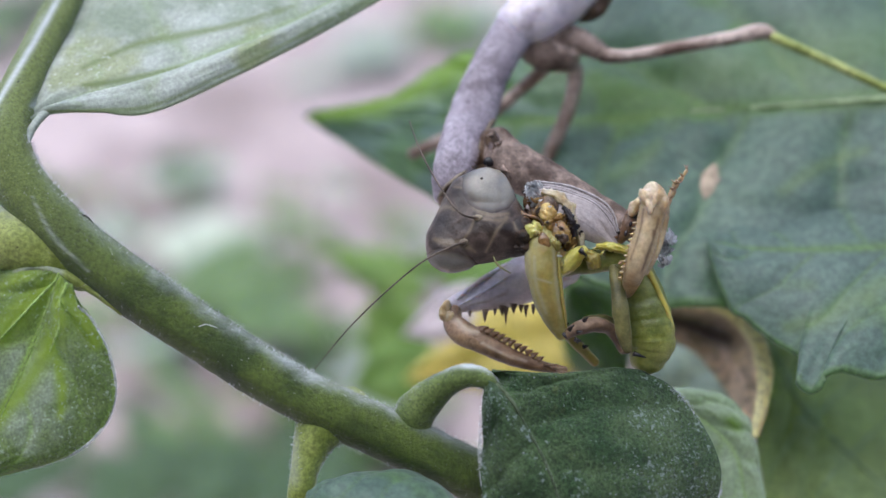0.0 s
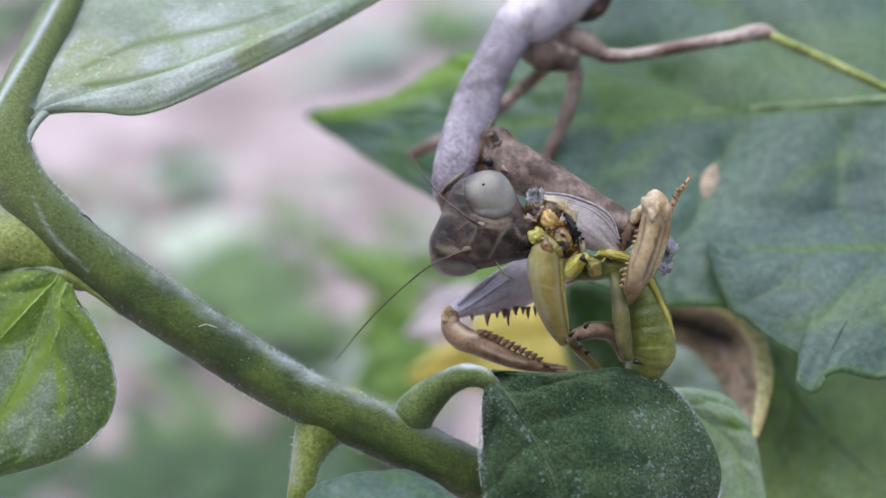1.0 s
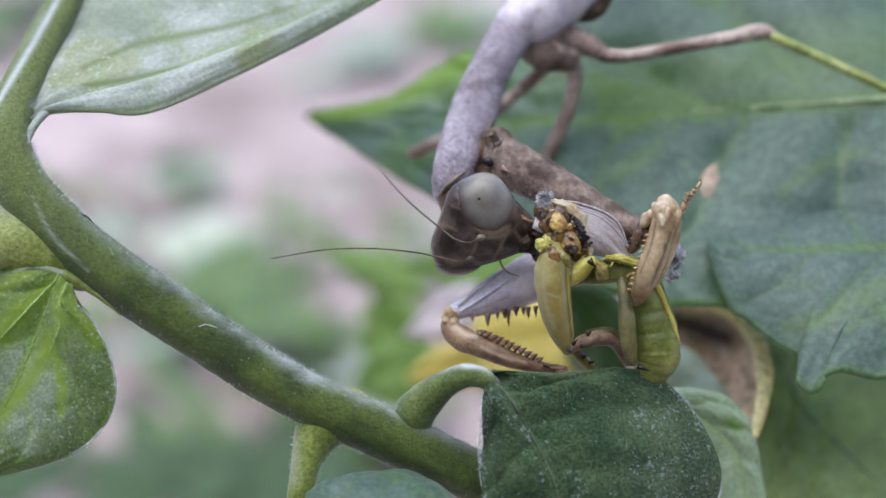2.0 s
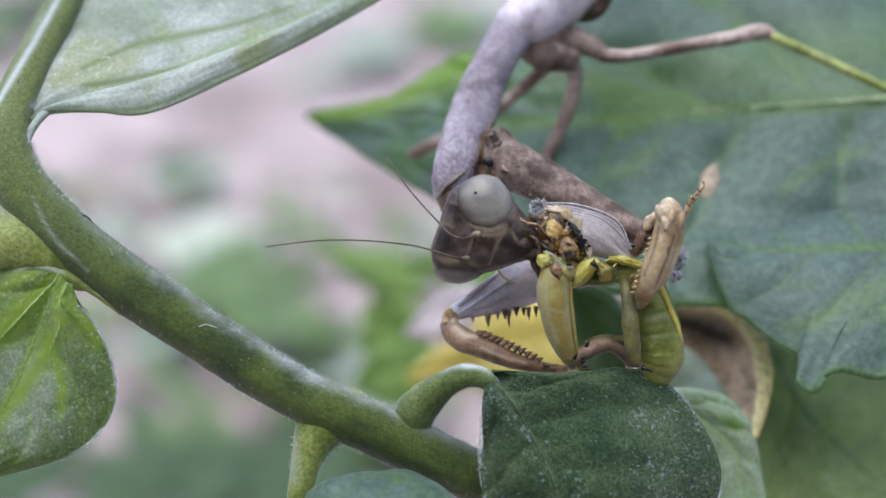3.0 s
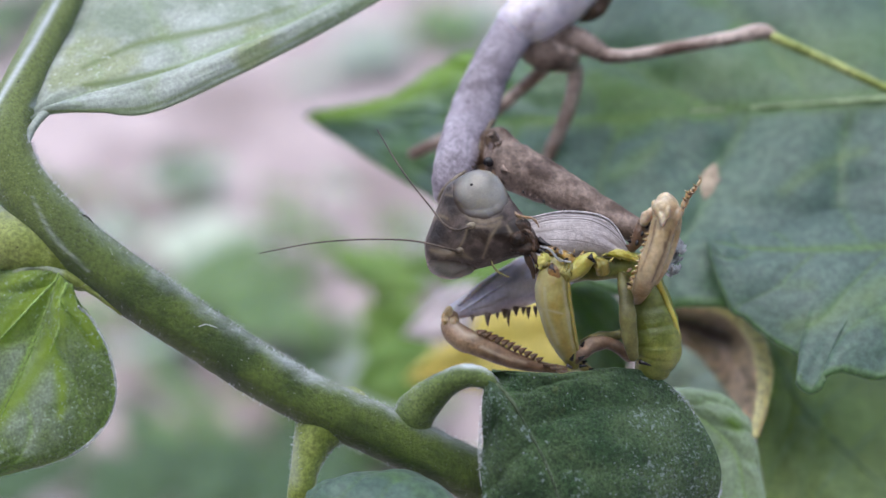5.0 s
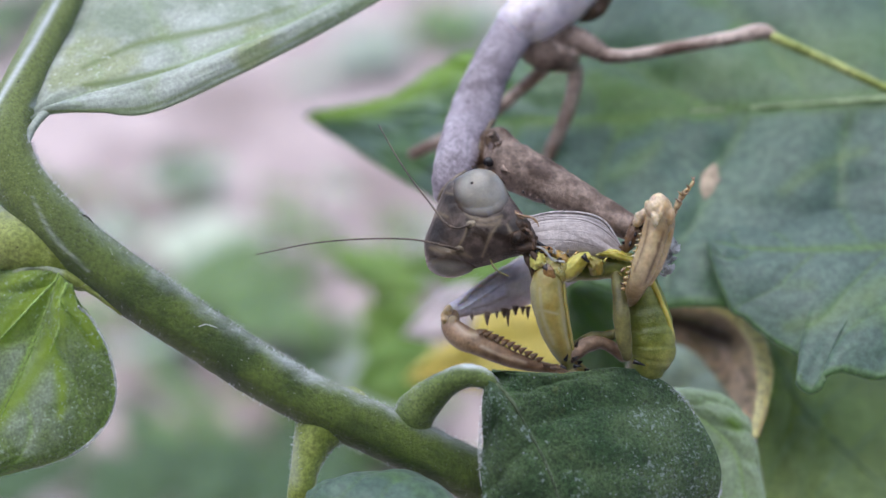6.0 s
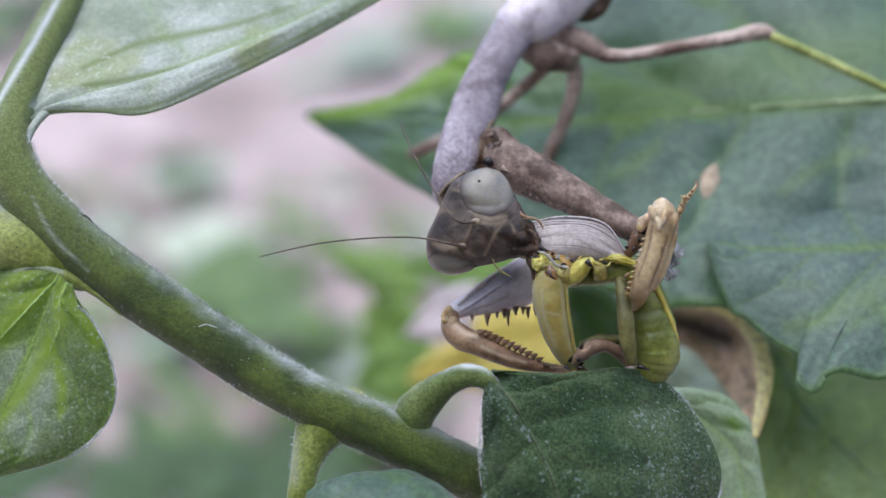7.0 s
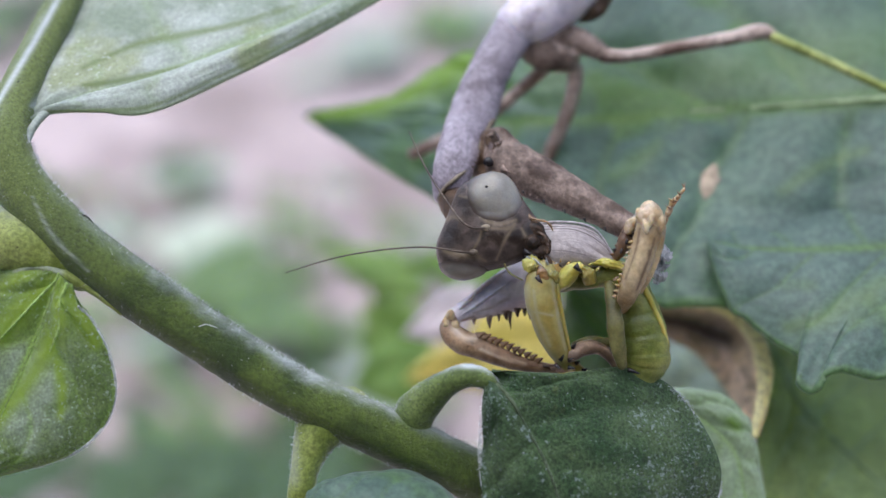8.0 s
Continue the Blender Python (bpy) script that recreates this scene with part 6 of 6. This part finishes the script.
    # upright thigh and foot
    thigh = part("thigh", Shape().tube([(6.71, -0.75, 249.07, 0.79, 0.55), (6.62, -1.2, 248.59, 0.94, 0.72), (6.51, -1.73, 247.69, 1.01, 0.80), (6.76, -2.32, 246.43, 0.96, 0.80), (7.12, -2.7, 245.13, 0.79, 0.68), (7.6, -2.88, 244.03, 0.57, 0.5), (7.98, -2.92, 243.24, 0.34, 0.3)], 100, 60, rough=0.05, ends=True)
                 .draw([[(5.54, -1.84, 248.4, 0.26), (5.61, -2.5, 246.99, 0.30), (6.17, -3.23, 245.42, 0.26), (7.14, -3.82, 244.16, 0.18)], [(6.03, -1.94, 248.18, 0.08), (6.17, -2.59, 246.8, 0.12), (6.86, -3.41, 245.04, 0.10)], [(7.21, -1.77, 248.56, 0.10), (7.45, -2.64, 246.68, 0.12), (7.83, -3.52, 244.79, 0.08)], [(5.68, -2.47, 247.05, 0.06), (6.44, -2.54, 246.9, 0.08), (7.14, -2.61, 246.74, 0.06)]], 0.6, True)
                 .mark([((6.51, -1.77, 248.56, 0.30), 0.6), ((6.93, -2.2, 247.62, 0.34), 0.4), ((5.82, -2.79, 246.36, 0.12), 0.9)] + [((*(np.array((6.58, -2.42, 247.15)) * (1 - k / 11) + np.array((7.55, -3.71, 244.38)) * k / 11), 0.34 - 0.012 * k), 0.45) for k in range(12)], True), YELLOW, p, "translucent yellow thigh, torn open above", pivot=(7.93, -2.95, 243.7))
    part("keel", Shape().tube([(7.55, -1.57, 248.27, 0.10), (7.71, -2.41, 246.71, 0.14), (8.02, -2.88, 244.99, 0.12), (8.23, -2.97, 243.84, 0.08)], 40, 8, rough=0.2), YELLOW, thigh, "yellow edge of the thigh")
    part("tibia", Shape().tube([(7.94, -2.17, 243.5, 0.35), (8.6, -1.91, 242.6, 0.32), (9.47, -1.87, 241.7, 0.32), (10.38, -1.86, 240.8, 0.29)], 24, 12, rough=0.15), YELLOW, thigh, "spotted yellow shin")
    for a, b in (((8.16, -2.66, 243.8), (8.42, -2.77, 244.1)), ((8.58, -2.35, 243.1), (8.84, -2.46, 243.3)), ((9.03, -2.27, 242.5), (9.33, -2.39, 242.7)), ((9.48, -2.24, 242.1), (9.82, -2.39, 242.3)), ((7.74, -2.78, 243.6), (7.58, -3.07, 243.4))):
        part("spur", Shape().spike(a, b, 0.15), BLACK, thigh)
    part("tear", Shape().star((6.64, -1.67, 249.1), (0.3, 0.42, 0.91), [((6.64, -1.67, 249.1, 0.52, 0.28, 0.14), (-0.3, 0.42, 0.91))], 28, 20, 0.04, 0.3), FLESH, thigh, "brown torn hole")
    scraps(thigh, (5.76, -1.24, 249.5), (7.13, -1.71, 248.9), 9, 0.25, 6, (FLESH, STRAP, SHIN_TAN, YELLOW), 0.17)
    part("flap", ribbon([(5.69, -1.39, 249.2, 0.31), (5.95, -1.36, 249.7, 0.45), (6.45, -1.06, 249.8, 0.35)], 0.25, 0.2, 6), STRAP, thigh)
    part("flap", ribbon([(6.96, -1.54, 249.3, 0.24), (7.26, -1.77, 249, 0.31), (7.56, -1.71, 248.5, 0.24)], 0.25, 0.2, 7), YELLOW, thigh)
    foot = part("foot", Shape().tube([(7.8, -2.98, 243.36, 0.30), (8.49, -2.79, 244.05, 0.44), (9.29, -2.39, 244.35, 0.46), (10.18, -2.02, 244.27, 0.44), (10.99, -2.01, 243.78, 0.40), (11.65, -2.09, 243.17, 0.36)], 50, 20, rough=0.2), FOOT, p, "brown claw foot of the prey", pivot=(11.65, -2.09, 243.17))
    part("toe", Shape().tube([(8.72, -1.85, 244.17, 0.24), (9.71, -1.7, 244.49, 0.36), (10.69, -1.51, 244.39, 0.34), (11.44, -1.42, 244.58, 0.28)], 24, 14, rough=0.15), DULL_GREEN, foot)
    for a, b in (((8.53, -2.85, 244.57), (8.71, -2.9, 245)), ((8.31, -3.3, 243.91), (8.7, -3.38, 244.19)), ((7.8, -3.49, 243.97), (7.99, -3.48, 244.45)), ((8.32, -3.36, 243.46), (8.86, -3.49, 243.49)), ((7.53, -3.5, 243.66), (7.86, -3.79, 243.51))):
        part("claw", Shape().spike(a, b, 0.14), BLACK, foot)
    part("crumpled_film", crumple((14.25, 0.23, 249.1), 1.5, 3), FILM, p, "crumpled translucent wing membrane", kind="stuff")
    wing = part("wing", Shape().blade([(5.14, 0.42, 250.4), (8.59, -0.02, 250.9), (11.4, -0.07, 249.4)], [(5.17, 1.41, 251.1), (7.65, 1.56, 251.5), (10.14, 1.37, 251), (11.52, 0.38, 249.4)],
                                      [(5.12, -0.1, 249.8), (7.58, -0.34, 249.3), (9.68, -0.37, 249.2), (11.37, -0.31, 249.3)], bulge=0.22, curl=-0.08, wave=0.12, quilt=0.05, veins=2, nu=70, nv=90, thick=0.1, stripes=((-0.93, 0.024, 1.0), (-0.82, 0.018, 0.7), (-0.72, 0.026, 1.0), (-0.62, 0.018, 0.7), (-0.50, 0.024, 0.9), (-0.36, 0.014, 0.3), (-0.05, 0.014, 0.2), (0.4, 0.016, 0.3))), WING, p, "buff folded wing", pivot=(11.26, -0.21, 249.6))
    part("wing_rim", Shape().tube([(5.17, 1.4, 251.1, 0.06), (7.65, 1.55, 251.5, 0.07), (10.13, 1.35, 251.1, 0.07), (11.52, 0.36, 249.4, 0.06)], 40, 8), WING_EDGE, wing, "pale wing edge")
    flesh = part("torn_flesh", Shape().star((7.26, 0.75, 250.7), (0.4, -0.42, -0.91), [((7.09, 0.9, 251, 1.62, 1.34, 0.92), (0.4, -0.42, -0.91)), ((8.04, 0.6, 250.3, 1.48, 0.78, 0.78), (0.3, -0.42, -0.91)), ((6.14, 1.3, 251.8, 0.78, 0.78, 0.56), (1, 0, 0))], 72, 54, 0.06, 0.3),
                 FLESH, p, "orange and black torn flesh", pivot=(7.63, 0.17, 249.2))
    part("gut", Shape().star((7.25, -0.03, 251.1), (0.45, -0.42, -0.91), [((7.11, 0.08, 251.3, 0.98, 0.66, 0.56), (0.45, -0.42, -0.91)), ((7.67, -0.32, 250.5, 0.91, 0.59, 0.49), (0.45, -0.42, -0.91))], 60, 48, 0.06, 0.45), ORANGE, flesh, "glossy orange gut")
    # flat dark lumps, their colour standing in for the shade of holes
    part("hollow", Shape().star((7.7, -0.85, 250.4), (0.4, -0.42, -0.91), [((7.7, -0.85, 250.4, 0.55, 0.31, 0.17), (0.8, -0.42, -0.91))], 30, 24, 0.05, 0.35), MOUTH, flesh)
    part("hollow", Shape().star((6.55, 0.18, 251.8), (0.4, -0.42, -0.91), [((6.55, 0.18, 251.8, 0.42, 0.31, 0.17), (1, 0.13, 0.27))], 20, 16, 0.05, 0.12), MOUTH, flesh)
    part("rim_skin", ribbon([(6.59, 1.17, 252.7, 0.25), (7.54, 0.74, 252.5, 0.35), (8.37, 0.27, 251.8, 0.35), (8.8, -0.13, 250.7, 0.31), (9.03, -0.4, 249.6, 0.21)], 0.3, 0.25, 8), KNEE, flesh, "torn yellow rim of the body")
    part("rim_skin", ribbon([(7.88, 0.39, 252, 0.17), (8.42, -0.15, 251.3, 0.24), (8.57, -0.53, 250.3, 0.21)], 0.3, 0.15, 9), BLACK, flesh)
    part("skin_wad", crumple((6.02, 0.99, 252.6), 1.0, 9), FILM, flesh, "white crumpled skin")
    scraps(flesh, (5.78, 0.57, 252.7), (8.74, -0.53, 250.3), 26, 0.4, 8, (FLESH, BLACK, ORANGE, FLESH, FILM, MOUTH), 0.16)
    return p, wing, flesh, thigh, foot


PREY_OB, WING_OB, FLESH_OB, THIGH_OB, FOOT_OB = build_prey()


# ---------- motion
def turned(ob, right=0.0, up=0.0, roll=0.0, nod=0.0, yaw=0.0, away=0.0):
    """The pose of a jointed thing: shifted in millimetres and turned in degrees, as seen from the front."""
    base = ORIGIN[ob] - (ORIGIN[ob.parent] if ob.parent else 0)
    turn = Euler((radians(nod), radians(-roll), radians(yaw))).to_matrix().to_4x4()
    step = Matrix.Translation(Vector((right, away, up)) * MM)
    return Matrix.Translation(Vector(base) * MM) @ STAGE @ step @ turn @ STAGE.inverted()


def motions():
    # seconds, right, up, roll, nod, yaw
    head = [(0, -0.16, -0.12, -1.8, -5.4, 4.4), (0.5, -0.10, -0.18, -1.8, -5.5, 4.3), (1, 0.0, -0.02, 0.3, 2.9, 4.3), (1.2, 0.04, 0.38, 1.6, 12.9, 6.2), (1.3, -0.14, 0.60, 4.0, 19.2, 6.8), (1.4, -0.27, 0.90, 10.0, 33.0, 6.5),
            (1.5, -0.48, 0.82, 13.5, 33.2, 8.2), (1.7, -0.47, 0.83, 13.5, 33.2, 6.8), (2.8, 0.15, 0.08, 4.0, 13.0, -3.0), (3, 0.15, -0.12, 6.0, 11.0, -3.7), (3.5, 0.07, 0.20, 13.0, 15.0, -4.3),
            (4, -0.04, -0.03, 10.0, 12.0, -3.9), (4.5, -0.15, -0.16, 5.6, 4.9, -3.1), (6, -0.18, -0.09, 3.6, 1.6, -2.3), (6.5, 0.13, -0.17, 1.9, 2.3, -1.2), (7, 0, 0, 0, 0, 0),
            (7.5, 0.21, -0.30, 2.1, 1.4, 2.1), (8, 0.45, -0.19, 3.4, 3.4, 1.5)]
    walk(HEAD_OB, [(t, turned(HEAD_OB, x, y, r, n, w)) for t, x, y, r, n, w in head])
    # seconds, roll, nod, swing
    feel_a = [(0, -5.3, 1.5, 0), (0.5, -6.2, 1.9, 0), (1, -17.1, -27.3, 3.6), (1.2, -14.5, -42.8, -5.8), (1.3, -14.9, -39.9, -2.4), (1.4, 4.7, -57.1, -5.6), (1.5, 4.1, -49.3, -5.8), (1.7, 5.9, -39.4, -1.6), (2.8, 9.5, -8.5, 0.5),
              (3, 7.7, -6.8, 0), (3.5, 9.4, -16.5, 0), (4, 10.7, -3.8, 0), (4.5, 6.8, 7.3, 0), (6, 5.9, 14.7, 0), (6.5, 2.9, 9.3, 0), (7, -0.1, 4.5, 0), (7.5, -6.0, -4.4, 0), (8, -4.4, -3.0, 0)]
    walk(FEELER_A, [(t, turned(FEELER_A, roll=r, nod=n, yaw=w)) for t, r, n, w in feel_a])
    # seconds, roll, swing
    feel_b = [(0, 37.5, -7.1), (0.5, 39.1, 0), (1, 34.4, -22.8), (1.2, 31.0, -6.4), (1.3, 25.5, 14.0), (1.4, 16.0, 21.0), (1.5, 3.4, 6.0), (1.6, -7.5, -2.0), (1.7, -9.3, -3.5), (2.8, -13.3, 10.0), (3, -13.0, 6.8), (3.5, -11.2, -5.9),
              (4, -12.0, 5), (4.5, -8.0, 3.8), (6, -5.7, 9), (6.5, -2.2, 2.2), (7, -0.6, 6), (7.5, -0.7, -6.0), (8, 0.1, -7.8)]
    walk(FEELER_B, [(t, turned(FEELER_B, roll=r, yaw=w)) for t, r, w in feel_b])
    # the prey, and the limb that grips it
    prey = [(0, -0.39, 0.75, 1.3), (0.5, -0.31, 0.47, 0.6), (1, -0.32, 0.29, 0.8), (1.5, -0.03, 0.05, -1.6), (3, 0.33, -0.09, -0.7), (3.5, 0.57, -0.19, -1.5), (4, 0.30, -0.01, -0.1),
            (4.5, 0.18, 0.24, -0.5), (6, -0.23, 0.29, -0.4), (6.5, -0.56, 0.08, 1.8), (7, 0, 0, 0), (7.5, -0.56, -0.24, 1.5), (8, -0.68, -0.25, 0.9)]
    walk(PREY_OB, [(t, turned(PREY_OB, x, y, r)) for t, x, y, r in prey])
    # seconds, right, up, roll, nod
    grip = [(0, -0.47, 0.81, 0.8, -3.4), (0.5, -0.39, 0.62, 0.7, -0.5), (1, -0.37, 0.37, 0.2, -2.9), (1.5, -0.05, 0.30, -0.9, 0.8), (3, 0.36, 0.10, -0.7, 1.0), (3.5, 0.61, -0.03, -1.8, 2.8), (4, 0.31, 0.19, -0.3, 3.1),
            (4.5, 0.19, 0.39, -0.5, 2.2), (6, -0.24, 0.27, -0.6, -0.5), (6.5, -0.60, 0.13, 0.7, -0.9), (7, 0, 0, 0, 0), (7.5, -0.65, -0.25, -0.1, -2.2), (8, -0.77, -0.17, -0.1, -0.2)]
    walk(GRIP_OB, [(t, turned(GRIP_OB, x, y, r, n)) for t, x, y, r, n in grip])
    thigh = [(0, -0.30, 1.30, -3), (0.5, -0.15, 1.25, -3), (1, -0.20, 1.35, -2.8), (1.5, -0.27, 1.35, -3.2), (1.7, -0.25, 1.25, -3), (2.8, -0.18, 0.20, -1.4), (3, -0.15, 0.16, -1.3), (3.5, -0.20, 0.11, -1.5),
             (4, -0.15, 0.16, -1.1), (4.5, 0.01, -0.10, 1.0), (6, 0.18, -0.23, 0.8), (6.5, 0.26, -0.05, 0.6), (7, 0, 0, 0), (7.5, 0.32, 0.18, 1.6), (8, 0.33, 0.34, 2.0)]
    walk(THIGH_OB, [(t, turned(THIGH_OB, x, y, r)) for t, x, y, r in thigh])
    foot = [(0, -19), (0.5, -19), (1, -20), (1.5, -20), (1.7, -19), (2.8, -3), (4, -2.7), (4.5, 2), (6, 3.8), (6.5, 0.8), (7, 0), (7.5, -3), (8, -5.6)]
    walk(FOOT_OB, [(t, turned(FOOT_OB, roll=r)) for t, r in foot])
    wing = [(0, -21), (0.5, -19), (1, -18), (1.5, -14), (3, -13), (3.5, -11), (4, -7), (4.5, -1), (6, 0), (8, 0)]
    walk(WING_OB, [(t, turned(WING_OB, roll=r)) for t, r in wing])
    flesh = [(0, 0, 0, 0, 0), (1.5, 0, 0, 0, 0), (3.0, -0.21, -0.28, 6, 0), (3.6, -0.42, -0.35, 10, 0.2), (4.0, -0.75, -0.95, 12, 0.3), (4.45, -2.98, 0, 30, 2.0), (8, -2.98, 0, 30, 2.0)]
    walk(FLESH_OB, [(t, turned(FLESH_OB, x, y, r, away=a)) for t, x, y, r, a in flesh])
    brace = [(0, -10), (0.5, -4), (1, 0), (1.5, 1), (3, 3), (3.5, 0), (4, 1), (4.5, 2), (6, -1), (6.5, 4), (7, 0), (7.5, 8), (8, 8)]
    walk(BRACE_OB, [(t, turned(BRACE_OB, roll=0.26 * q)) for t, q in brace])
    walk(SHIN_OB, [(t, turned(SHIN_OB, roll=0.26 * q)) for t, q in brace])


motions()
